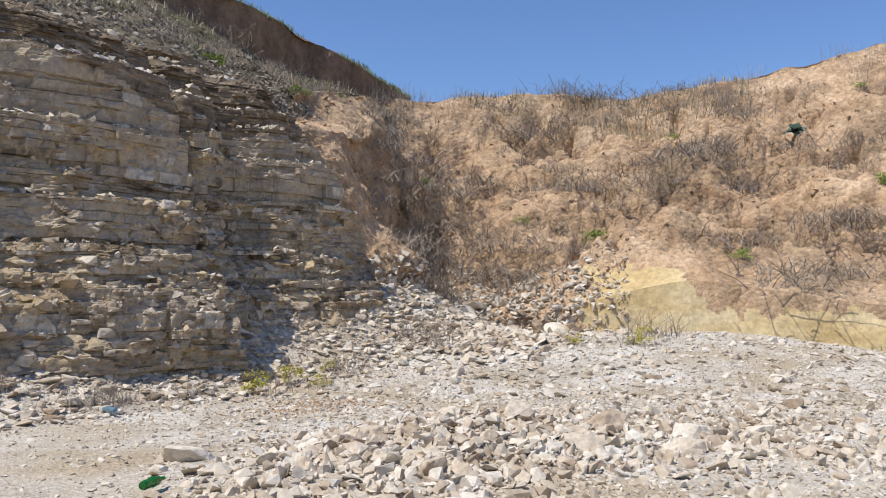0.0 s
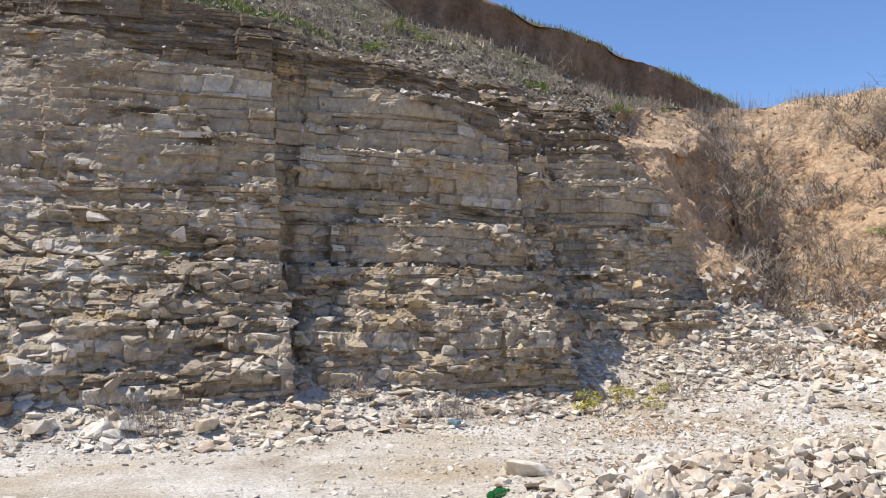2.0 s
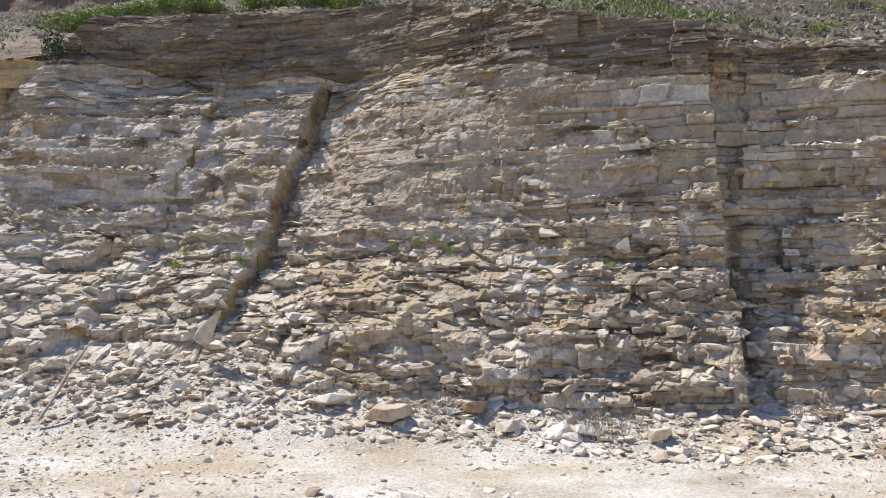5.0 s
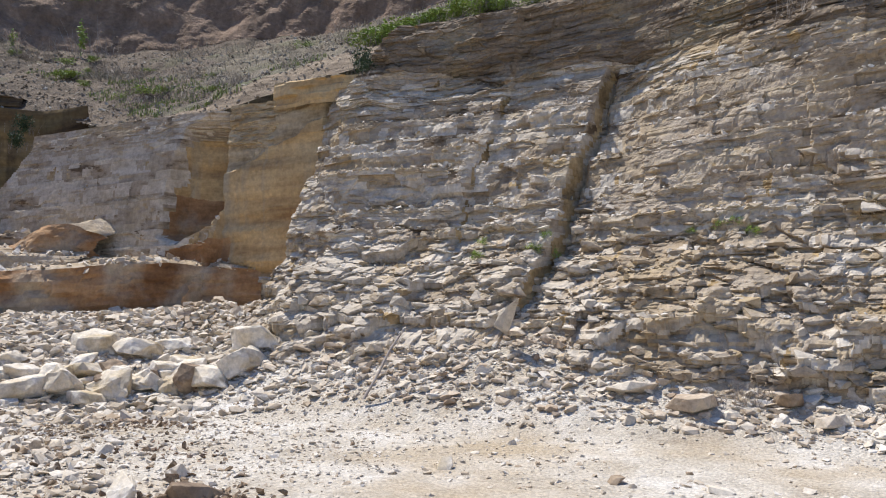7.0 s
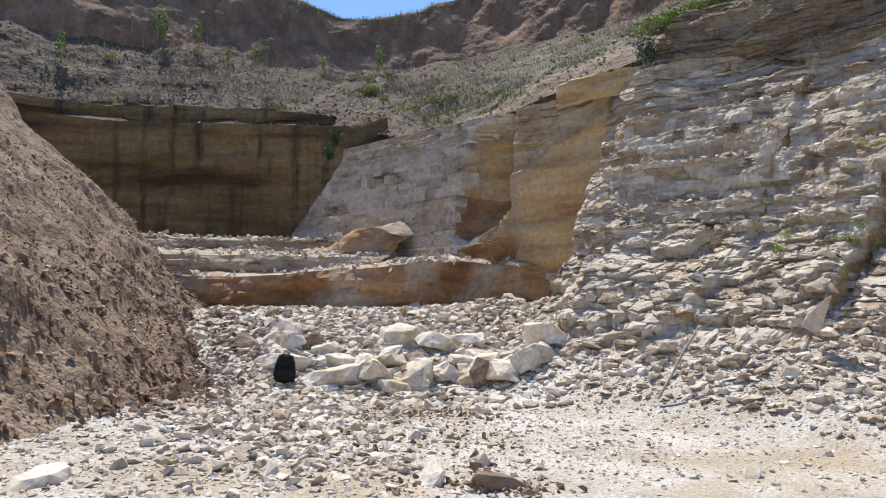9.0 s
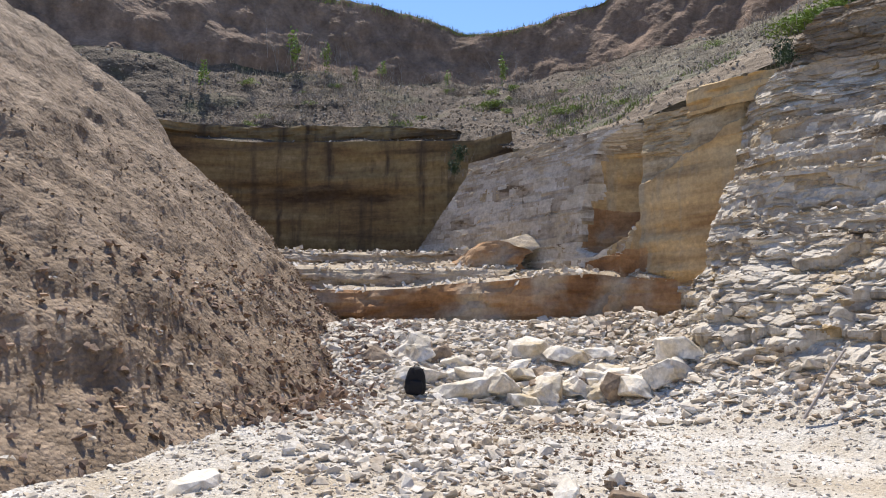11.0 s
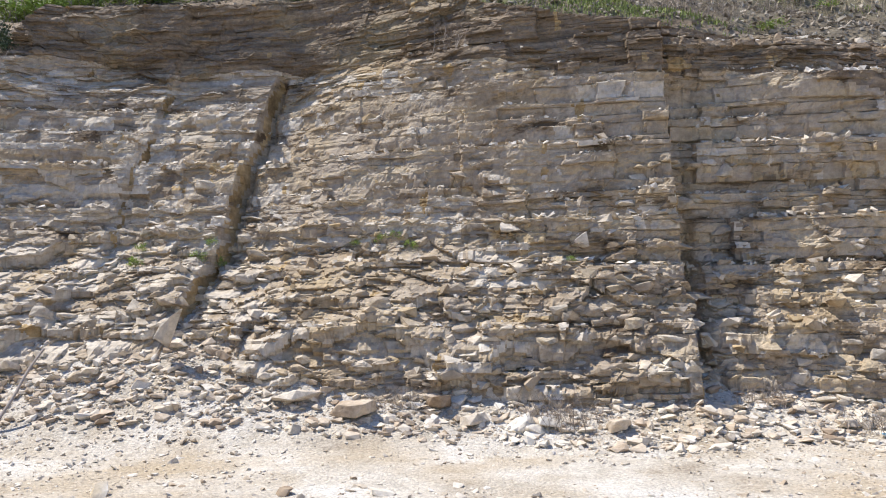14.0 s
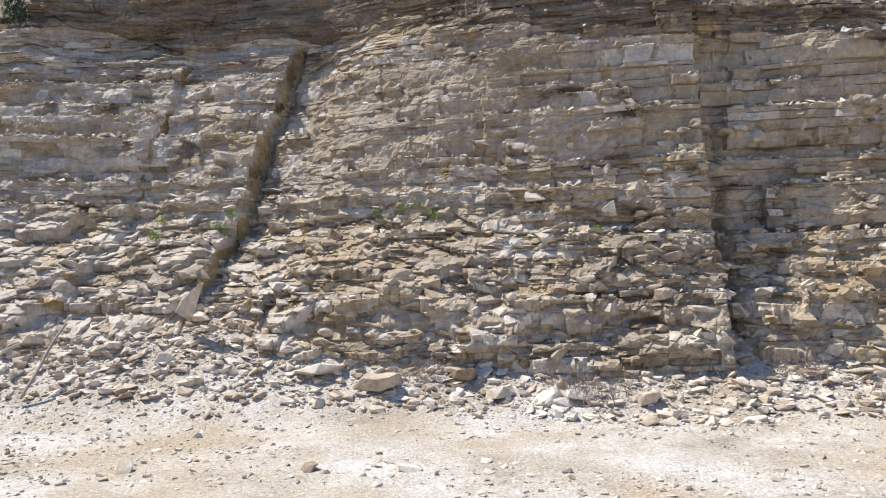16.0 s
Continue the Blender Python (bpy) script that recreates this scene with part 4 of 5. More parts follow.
tagged(scatter("ledge_chips", at, np.clip(depth * g.uniform(0.4, 0.95, len(ri)), 0.03, 0.24), M_BLOCK, 0.2, 0.1, 302, GRIT), "loose chips lying on the rock ledges", "rubble", kind="stuff")

# broken slabs wedged in the face
g = np.random.default_rng(331)
for mat, n, x0, x1, seed in ((M_LIME, 1150, -4.5, 12.0, 332), (M_CHALK, 1500, -10.4, 12.0, 333), (M_BUFF, 260, -9.5, 12.0, 334)):
    ci, ri = np.searchsorted(wx, g.uniform(x0, x1, n * 6)), g.integers(10, nr - 10, n * 6)
    x, z = XX[ri, ci], ZZ[ri, ci]
    thick_at = 0.3 + step(4.2, 2.2, z) * (1 - 0.85 * step(2.6, 2.9, x) * step(5.6, 4.6, x) * step(1.2, 1.5, z)) + 0.9 * step(0.05, 0.35, fbm(x * 0.5, z * 0.6, 2, 3, 335)) * step(5.8, 4.8, z) + 0.5 * step(7.6, 9.0, x)
    ok = (g.random(n * 6) < thick_at) & (z > 0.7) & (z < 6.0 - 0.3 * step(0, 3, x)) & (x < 12.0 - 0.62 * np.clip(z - 3, 0, 9))
    ri, ci = ri[ok][:n], ci[ok][:n]
    s = 0.08 + 0.42 * g.random(len(ri)) ** 2.4
    at = np.column_stack([XW[ri, ci], YY[ri, ci] + 0.24 * s, ZW[ri, ci]])
    tagged(scatter("broken_slabs", at, s * np.where(ZZ[ri, ci] > 3.4, 0.7, 1.0), mat, 0.16, 0.25, seed), "broken limestone slabs wedged in the quarry face", "rubble", kind="stuff")

# stones and clods on the hillside, the loess bank and the spoil bank
def strew(name, P, i0, i1, n, lo, hi, mat, seed, label, category, j0=0, j1=None, power=2.0):
    g = np.random.default_rng(seed)
    i, j = g.integers(j0, j1 or P.shape[0], n), g.integers(i0, i1, n)
    at = P[i, j] + g.normal(0, 0.03, (n, 3))
    ob = scatter(name, at, lo + (hi - lo) * g.random(n) ** power, mat, 0.5, 0.2, seed, GRIT)
    return tagged(ob, label, category, kind="stuff")


strew("scree", HILL, 0, 30, 3000, 0.04, 0.14, M_LOOSE, 311, "flaky brown shale pieces over the brow", "scree")
strew("scree", HILL, 4, 70, 6000, 0.05, 0.2, M_LOOSE, 318, "grey limestone scree over the end of the face", "scree", 0, 190)
strew("scree", HILL, 24, 112, 11000, 0.04, 0.2, M_LOOSE, 312, "loose stones on the hillside", "scree")
strew("bank_stones", BANKP, 12, 98, 4200, 0.07, 0.36, M_HEAP, 313, "limestone pieces in the foot of the bank", "rubble", 40, 235, power=2.5)
strew("bank_clods", BANKP, 84, 254, 5000, 0.04, 0.22, M_LOESS, 314, "loess clods down the bank", "clods", power=2.5)
strew("spoil_clods", SPOIL, 0, 84, 9000, 0.02, 0.11, M_SPOIL, 315, "brown clods over the spoil bank", "clods", 50, 330, power=2.5)
strew("spoil_clods", SPOIL, 0, 46, 5200, 0.03, 0.22, M_CLOD, 317, "dark crumbling clods low on the spoil bank", "clods", 90, 330, power=3.0)
strew("spoil_stones", SPOIL, 0, 40, 900, 0.03, 0.14, M_BLOCK, 316, "pale stones in the spoil bank", "rubble", 50, 330)
for i, P in enumerate(LEDGES[:3]):
    strew("ledge_rubble", P.transpose(1, 0, 2), 15, P.shape[0], 1300, 0.04, 0.3, M_BLOCK, 320 + i, "white limestone chips on the rock ledge", "rubble")

# ---- plants ----
def plain(name, color, rough=0.8, vary=0.0, spec=0.3):
    """A thin plant or fabric colour, varied from piece to piece."""
    m = bpy.data.materials.new(name)
    m.use_nodes = True
    nt = m.node_tree
    bsdf = nt.nodes["Principled BSDF"]
    bsdf.inputs["Roughness"].default_value = rough
    bsdf.inputs["Specular IOR Level"].default_value = spec
    geo = nt.nodes.new("ShaderNodeNewGeometry")
    hsv = nt.nodes.new("ShaderNodeHueSaturation")
    hsv.inputs["Color"].default_value = (*color, 1)
    mr = nt.nodes.new("ShaderNodeMapRange")
    mr.inputs["To Min"].default_value, mr.inputs["To Max"].default_value = 1 - vary, 1 + vary
    nt.links.new(geo.outputs["Random Per Island"], mr.inputs["Value"])
    nt.links.new(mr.outputs[0], hsv.inputs["Value"])
    nt.links.new(hsv.outputs[0], bsdf.inputs["Base Color"])
    return m


M_TWIG = plain("dry_twig", (0.29, 0.245, 0.20), 0.9, 0.5)
M_STRAW = plain("dry_grass", (0.38, 0.31, 0.20), 0.9, 0.35)
M_GRASS = plain("green_grass", (0.20, 0.235, 0.06), 0.7, 0.45)
M_LEAF = plain("green_leaf", (0.25, 0.33, 0.07), 0.6, 0.4)
M_DARKLEAF = plain("dark_leaf", (0.045, 0.07, 0.028), 0.6, 0.4)
M_BLUELEAF = plain("grey_green_leaf", (0.085, 0.135, 0.095), 0.55, 0.3)
M_FLOWER = plain("yellow_green_leaf", (0.42, 0.38, 0.05), 0.7, 0.35)


def tube(V, F, pts, r0, r1):
    """A thin three-sided stem through the points."""
    base = len(V)
    for i, p in enumerate(pts):
        r = r0 + (r1 - r0) * i / (len(pts) - 1)
        for k in range(3):
            V.append((p[0] + r * math.cos(k * 2.094), p[1] + r * math.sin(k * 2.094), p[2]))
    for i in range(len(pts) - 1):
        for k in range(3):
            q, w = base + i * 3 + k, base + i * 3 + (k + 1) % 3
            F += [(q, w, w + 3), (q, w + 3, q + 3)]


def twig_mesh(name, seed, n, h, spread, mat, thick=0.008):
    r = random.Random(seed)
    V, F = [], []
    for _ in range(n):
        a, lean = r.uniform(0, 6.283), abs(r.gauss(0, spread))
        x, y = r.gauss(0, 0.4), r.gauss(0, 0.4)
        hh = h * r.uniform(0.45, 1.05)
        pts = []
        for i in range(4):
            t = i / 3
            pts.append((x + math.cos(a) * lean * hh * t ** 1.4 + r.gauss(0, 0.02) * t, y + math.sin(a) * lean * hh * t ** 1.4 + r.gauss(0, 0.02) * t, hh * t - 0.05))
        tube(V, F, pts, thick, thick * 0.4)
        for _ in range(2):
            t = r.uniform(0.3, 0.9)
            i = int(t * 3)
            p = pts[i]
            b, ln = r.uniform(0, 6.283), hh * r.uniform(0.15, 0.4)
            tube(V, F, [p, (p[0] + math.cos(b) * ln * 0.6, p[1] + math.sin(b) * ln * 0.6, p[2] + ln * 0.7)], thick * 0.6, thick * 0.25)
    ob = from_arrays(name, V, F, mat)
    me = ob.data
    bpy.data.objects.remove(ob)
    return me


def leaf_mesh(name, seed, n, rad, h, size, mat):
    """A crown of many small folded leaves, thinning outwards."""
    r = random.Random(seed)
    V, F = [], []
    hubs = [(r.gauss(0, rad * 0.5), r.gauss(0, rad * 0.5), h * r.uniform(0.25, 0.95)) for _ in range(max(4, n // 40))]
    for _ in range(n):
        c = r.choice(hubs)
        p = Vector((c[0] + r.gauss(0, rad * 0.22), c[1] + r.gauss(0, rad * 0.22), max(0.02, c[2] + r.gauss(0, h * 0.13))))
        d = Vector((r.gauss(0, 1), r.gauss(0, 1), r.gauss(0.5, 0.7))).normalized()
        s = d.cross(Vector((r.gauss(0, 1), r.gauss(0, 1), r.gauss(0, 1)))).normalized()
        ln = size * r.uniform(0.6, 1.3)
        up = d.cross(s) * ln * 0.12
        b = len(V)
        V += [tuple(p), tuple(p + d * ln * 0.5 + s * ln * 0.28 + up), tuple(p + d * ln), tuple(p + d * ln * 0.5 - s * ln * 0.28 + up)]
        F += [(b, b + 1, b + 2), (b, b + 2, b + 3)]
    ob = from_arrays(name, V, F, mat)
    me = ob.data
    bpy.data.objects.remove(ob)
    return me


def surface(P, x, y):
    """The point of a lofted surface nearest in plan."""
    d = (P[..., 0] - x) ** 2 + (P[..., 1] - y) ** 2
    return Vector(P[np.unravel_index(np.argmin(d), d.shape)])


STEMS = [twig_mesh("brushwood", 400 + i, 64, 0.75, 0.95, M_TWIG, 0.009) for i in range(5)]
THIN = [twig_mesh("brushwood", 420 + i, 34, 1.0, 0.28, M_TWIG, 0.006) for i in range(3)]
LEAVES = [leaf_mesh("foliage", 430 + i, 520, 0.42, 0.6, 0.085, M_LEAF) for i in range(3)]
SHRUB_STEMS = [twig_mesh("brushwood", 450 + i, 12, 0.5, 0.5, M_TWIG) for i in range(2)]
DARK = leaf_mesh("foliage", 440, 700, 0.4, 0.7, 0.09, M_DARKLEAF)
GOLD = [leaf_mesh("foliage", 441 + i, 420, 0.3, 0.42, 0.05, M_FLOWER) for i in range(2)]
SPRIG = [leaf_mesh("foliage", 445 + i, 150, 0.16, 0.9, 0.10, M_LEAF) for i in range(2)]


def plant(name, meshes, at, scale, turn, label, group, category="shrub"):
    """A plant of stems and, where it has them, leaves, on an empty at its root."""
    root = new(name)
    root.matrix_world = Matrix.Translation(at) @ Matrix.Rotation(turn, 4, "Z") @ Matrix.Diagonal((scale[0], scale[0], scale[1], 1))
    for part_name, me in meshes:
        ob = new(part_name, me)
        ob.parent = root
        ob["kind"] = "stuff"
    return tagged(root, label, category, group)


r = random.Random(5)
BARE = [(15.2, 16.4), (15.8, 17.2), (16.3, 16.6), (16.8, 18.5), (15.5, 15.8), (17.1, 17.2), (20.3, 21.6), (18.2, 18.9), (19.9, 20.1), (18.5, 19.7), (16.8, 17.8), (18.6, 17.3), (18.0, 17.7), (19.5, 16.9), (18.3, 14.8), (18.6, 13.9), (17.8, 15.6), (24.1, 18.6),
        (24.8, 17.8), (24.0, 19.3), (22.9, 12.1), (23.6, 11.5), (23.8, 10.9), (21.9, 12.1), (21.3, 12.8), (21.3, 14.0), (19.9, 13.9), (21.3, 15.7), (25.1, 11.1), (26.6, 8.4), (23.6, 7.4),
        (22.8, 7.0), (21.8, 9.4), (21.1, 7.2), (20.2, 18.2), (15.0, 15.3), (27.1, 17.4), (28.2, 15.6)]
for x, y in BARE:
    for _ in range(4):
        s = r.uniform(0.6, 1.35)
        plant("bare_shrub", [("brushwood", r.choice(STEMS))], surface(BANKP, x + r.gauss(0, 0.55), y + r.gauss(0, 0.55)), (s * 1.3, s * 0.6), r.uniform(0, 6), "leafless grey-brown shrub on the loess bank", "shrubs on the bank")
for _ in range(70):
    i, j = r.randrange(90, 420), r.randrange(204, 239)
    s = r.uniform(0.5, 1.0)
    plant("dry_weed", [("brushwood", r.choice(THIN))], Vector(BANKP[i, j]), (s, s), r.uniform(0, 6), "tall dry weed stalks on the bank's crest", "weeds on the crest", "weed")
for x, y in ((22.9, 9.0), (20.3, 13.1), (21.2, 20.5), (18.5, 18.3), (19.4, 15.0), (24.5, 6.4), (20.6, 8.8), (25.6, 13.2), (17.5, 16.3), (27.5, 6.4), (30.0, 8.5), (30.5, 4.2)):
    s = r.uniform(0.45, 0.8)
    plant("green_bush", [("brushwood", r.choice(SHRUB_STEMS)), ("foliage", r.choice(LEAVES))], surface(BANKP, x, y), (s, s * 0.8), r.uniform(0, 6), "small green bush on the loess bank", "bushes on the bank")

# the broad-leaved rosette on the bank
bm = bmesh.new()
for k in range(30):
    a, lift = k * 2.4, 0.15 + 1.15 * (k % 6) / 6
    ln = 0.42 - 0.005 * k
    d, s = Vector((math.cos(a) * math.cos(lift), math.sin(a) * math.cos(lift), math.sin(lift))), Vector((-math.sin(a), math.cos(a), 0))
    rows = [(0.0, 0.05, 0.0), (0.35, 0.11, 0.03), (0.7, 0.09, 0.0), (1.0, 0.01, -0.09)]
    prev = None
    for t, w, dz in rows:
        p = d * ln * t + Vector((0, 0, dz))
        cur = [bm.verts.new(p - s * w + Vector((0, 0, 0.03))), bm.verts.new(p), bm.verts.new(p + s * w + Vector((0, 0, 0.03)))]
        if prev:
            bm.faces.new((prev[0], prev[1], cur[1], cur[0]))
            bm.faces.new((prev[1], prev[2], cur[2], cur[1]))
        prev = cur
rosette = new("rosette_plant")
rosette.location = surface(BANKP, 27.2, 9.7) + Vector((-0.1, 0, 0.12))
rosette.rotation_euler = (0.2, -0.6, 0)
part("foliage", bm, M_BLUELEAF, rosette)
tagged(rosette, "grey-green broad-leaved rosette on the loess slope", "plant")

# at the foot of the wall
for x, y, s in ((7.5, 11.35, 0.8), (8.6, 11.9, 0.75), (9.0, 11.5, 0.6), (9.6, 12.1, 0.5), (15.6, 9.0, 0.9), (14.8, 10.1, 0.6)):
    plant("flowering_weed", [("brushwood", r.choice(SHRUB_STEMS)), ("foliage", r.choice(GOLD))], Vector((x, y, float(floor_z(x, y)))), (s, s), r.uniform(0, 6), "yellow-green flowering weed at the rubble's edge", "flowering weeds", "weed")
for x, y, s in ((0.8, 11.0, 0.6), (0.4, 11.2, 0.5), (3.6, 11.8, 0.5), (4.9, 11.3, 0.5), (5.2, 11.3, 0.4), (12.4, 12.6, 0.9), (16.9, 9.4, 0.9), (-1.6, 11.2, 0.45), (9.8, 12.0, 0.5), (6.3, 11.4, 0.35)):
    plant("dry_weed", [("brushwood", r.choice(STEMS))], Vector((x, y, float(floor_z(x, y)))), (s, s), r.uniform(0, 6), "dry brown weed among the talus stones", "weeds at the foot", "weed")

# over the wall and round the pit
for _ in range(34):
    x = r.uniform(-11.2, -4.0)
    s = r.uniform(0.65, 1.1)
    plant("green_bush", [("brushwood", r.choice(SHRUB_STEMS)), ("foliage", r.choice(LEAVES))], surface(HILL[:, 24:44], x, 17.1 + r.uniform(-0.2, 0.7)), (s * 1.1, s * 0.6), r.uniform(0, 6), "bright green bush on the brow of the face", "bushes on the brow")
for x, y, z in ((-10.15, 15.5, 6.35), (-9.95, 15.35, 6.75), (-10.2, 15.6, 7.1), (-22.3, 15.6, 6.9), (-22.0, 15.2, 6.3)):
    plant("dark_bush", [("brushwood", SHRUB_STEMS[0]), ("foliage", DARK)], Vector((x, y, z)), (0.6, 0.75), r.uniform(0, 6), "dark green bush hanging over the face", "bushes on the brow")
plant("bare_shrub", [("brushwood", STEMS[1])], Vector((-0.8, 14.5, 6.45)), (0.6, 0.8), 1.0, "leafless grey shrub on the brow of the face", "shrubs on the hillside")
for x, y, s in ((-34.9, 15.1, 2.0), (-33.8, 16.1, 1.5), (-34.0, 10.3, 1.5), (-28.6, 22.6, 1.5), (-33.1, 18.8, 1.1), (-32.5, 17.0, 0.9), (-30.2, 20.5, 0.9)):
    plant("sapling", [("brushwood", THIN[0]), ("foliage", r.choice(SPRIG))], surface(HILL[:, 26:116], x, y), (s, s), r.uniform(0, 6), "spindly young green sapling on the slope", "saplings", "sapling")
for _ in range(125):
    i, j = r.randrange(0, 520), r.randrange(30, 118)
    s = r.uniform(0.4, 1.0)
    plant("bare_shrub", [("brushwood", r.choice(STEMS))], Vector(HILL[i, j]), (s, s * 0.7), r.uniform(0, 6), "leafless grey shrub on the hillside", "shrubs on the hillside")
for _ in range(40):
    i, j = r.randrange(0, 520), r.randrange(28, 100)
    s = r.uniform(0.35, 0.8)
    plant("green_bush", [("brushwood", r.choice(SHRUB_STEMS)), ("foliage", r.choice(LEAVES))], Vector(HILL[i, j]), (s * 1.2, s * 0.6), r.uniform(0, 6), "low green bush on the hillside", "bushes on the hillside")
for _ in range(10):
    x, z = r.uniform(-9.0, 1.5), 2.7
    s = r.uniform(0.14, 0.3)
    ci = int(np.searchsorted(wx, x))
    rr = int(np.argmin(np.abs(rows_z - r.uniform(2.5, 2.9))))
    plant("ledge_weed", [("brushwood", SHRUB_STEMS[1]), ("foliage", r.choice(LEAVES))], Vector((XW[rr, ci], YY[rr, ci] - 0.02, ZW[rr, ci])), (s, s), r.uniform(0, 6), "small weed rooted on the rock ledge", "weeds on the ledge", "weed")


def grass(name, roots, h, mat, seed, label):
    """Single blades, bent and tapered, as one mesh."""
    g = np.random.default_rng(seed)
    n = len(roots)
    a, ln = g.uniform(0, 2 * np.pi, n), h * g.uniform(0.5, 1.2, n)
    out, w = np.stack([np.cos(a), np.sin(a), 0 * a], -1), 0.006 + 0.012 * g.random(n)
    side = np.stack([-np.sin(a), np.cos(a), 0 * a], -1)
    up = np.array([0, 0, 1.0])
    bend = g.uniform(0.1, 0.6, n)
    p0 = roots
    p1 = roots + out * (ln * bend * 0.3)[:, None] + up * (ln * 0.55)[:, None]
    p2 = roots + out * (ln * bend)[:, None] + up * ln[:, None]
    V = np.stack([p0 - side * w[:, None], p0 + side * w[:, None], p1 + side * (w * 0.7)[:, None], p1 - side * (w * 0.7)[:, None], p2], 1).reshape(-1, 3)
    b = np.arange(n)[:, None] * 5
    F = np.concatenate([b + [0, 1, 2], b + [0, 2, 3], b + [3, 2, 4]], 0)
    return tagged(from_arrays(name, V, F, mat), label, "grass", kind="stuff")


g = np.random.default_rng(77)


def on(P, n, i0, i1, j0, j1, patch=0.0, seed=0):
    i, j = g.integers(i0, i1, n), g.integers(j0, j1, n)
    p = P[i, j] + g.normal(0, 0.05, (n, 3)) * (1, 1, 0.2)
    return p[fbm(p[:, 0] * 0.45, p[:, 1] * 0.45, 0, 3, 500 + seed) > patch]


grass("brow_grass", on(HILL, 22000, 0, 540, 153, 166, -0.5, 1), 0.17, M_GRASS, 601, "green grass along the top of the scarp")
grass("hill_grass", on(HILL, 8000, 75, 215, 28, 70, 0.18, 2), 0.11, M_GRASS, 602, "patches of green grass on the hillside")
grass("hill_grass", on(HILL, 9000, 280, 440, 20, 60, 0.12, 3), 0.13, M_GRASS, 603, "green grass on the slope beside the pit")
n = 7000
p = np.column_stack([g.normal(2.2, 1.2, n), g.normal(16.3, 0.55, n), np.zeros(n)])
low_hill = HILL[:, 20:80].reshape(-1, 3)
low_hill = low_hill[(low_hill[:, 0] > -3) & (low_hill[:, 0] < 7)]
for s in range(0, n, 500):
    q = ((p[s:s + 500, None, :2] - low_hill[None, :, :2]) ** 2).sum(-1).argmin(1)
    p[s:s + 500] = low_hill[q] + g.normal(0, 0.05, (500, 3)) * (1, 1, 0)
grass("hill_grass", p[::2], 0.09, M_GRASS, 607, "fresh green grass patch above the face")
grass("dry_grass", on(HILL, 7000, 0, 540, 60, 118, 0.05, 4), 0.24, M_STRAW, 604, "dry straw-coloured grass below the scarp")
grass("bank_grass", on(BANKP, 9000, 60, 300, 199, 242, 0.0, 5), 0.3, M_STRAW, 605, "dry grass on the crest of the bank")
grass("bank_grass", on(BANKP, 1500, 200, 420, 4, 16, 0.1, 6), 0.16, M_GRASS, 606, "green grass tufts at the foot of the yellow rock")

# ---- boulders ----
def rock(name, seed, size, at, turn, mat, label, group="", sink=0.12, pts=20):
    """An angular boulder with chipped edges."""
    rr = random.Random(seed)
    bm = bmesh.new()
    n = rr.choice((5, 5, 6, 7))
    lean = (rr.uniform(-0.3, 0.3) * size[0], rr.uniform(-0.3, 0.3) * size[1])
    a0 = rr.uniform(0, 6.3)
    for j in range(n):
        a = a0 + 6.283 * (j + rr.uniform(-0.3, 0.3)) / n
        k = rr.uniform(0.75, 1.15)
        bm.verts.new((math.cos(a) * size[0] * 0.55 * k, math.sin(a) * size[1] * 0.55 * k, -0.5 * size[2] * rr.uniform(0.6, 1.0)))
    flat = size[2] < 0.6 * size[0]
    n = rr.choice((5, 6)) if flat else rr.choice((3, 4, 4, 5))
    tip = rr.uniform(0, 6.3)
    for j in range(n):
        a = a0 + 0.6 + 6.283 * (j + rr.uniform(-0.3, 0.3)) / n
        k = rr.uniform(0.8, 1.15) if flat else rr.uniform(0.5, 1.1)
        bm.verts.new((lean[0] + math.cos(a) * size[0] * 0.42 * k, lean[1] + math.sin(a) * size[1] * 0.42 * k, size[2] * (0.3 + (0.1 if flat else 0.3) * math.cos(a - tip) * rr.uniform(0.5, 1.0))))
    for _ in range(pts // 7):
        a = rr.uniform(0, 6.3)
        bm.verts.new((math.cos(a) * size[0] * 0.58, math.sin(a) * size[1] * 0.58, size[2] * rr.uniform(-0.3, 0.15)))
    out = bmesh.ops.convex_hull(bm, input=bm.verts)
    bmesh.ops.delete(bm, geom=[q for q in out["geom_interior"] if isinstance(q, bmesh.types.BMVert)], context="VERTS")
    bmesh.ops.bevel(bm, geom=bm.edges[:], offset=min(size) * 0.03, segments=1, affect="EDGES")
    if max(size) > 0.3:          # broken, uneven faces
        bmesh.ops.triangulate(bm, faces=bm.faces)
        for _ in range(2):
            bmesh.ops.subdivide_edges(bm, edges=[e for e in bm.edges if e.calc_length() > 0.14 * max(size)], cuts=1)
            bmesh.ops.triangulate(bm, faces=bm.faces)
        bm.normal_update()
        k = 3.2 / max(size)
        for v in bm.verts:
            q = Vector((v.co.x * k + seed, v.co.y * k, v.co.z * k))
            v.co += v.normal * min(size) * (0.09 * noise.noise(q) + 0.06 * noise.noise(q * 2.7))
    me = bpy.data.meshes.new(name)
    bm.to_mesh(me)
    bm.free()
    me.materials.append(mat)
    ob = new(name, me)
    ob.matrix_world = Matrix.Translation((at[0], at[1], at[2] + size[2] * (0.45 - sink))) @ Euler([radians(q) for q in turn]).to_matrix().to_4x4()
    return tagged(ob, label, "boulder", group)


def at_floor(x, y):
    return (x, y, float(floor_z(x, y)))


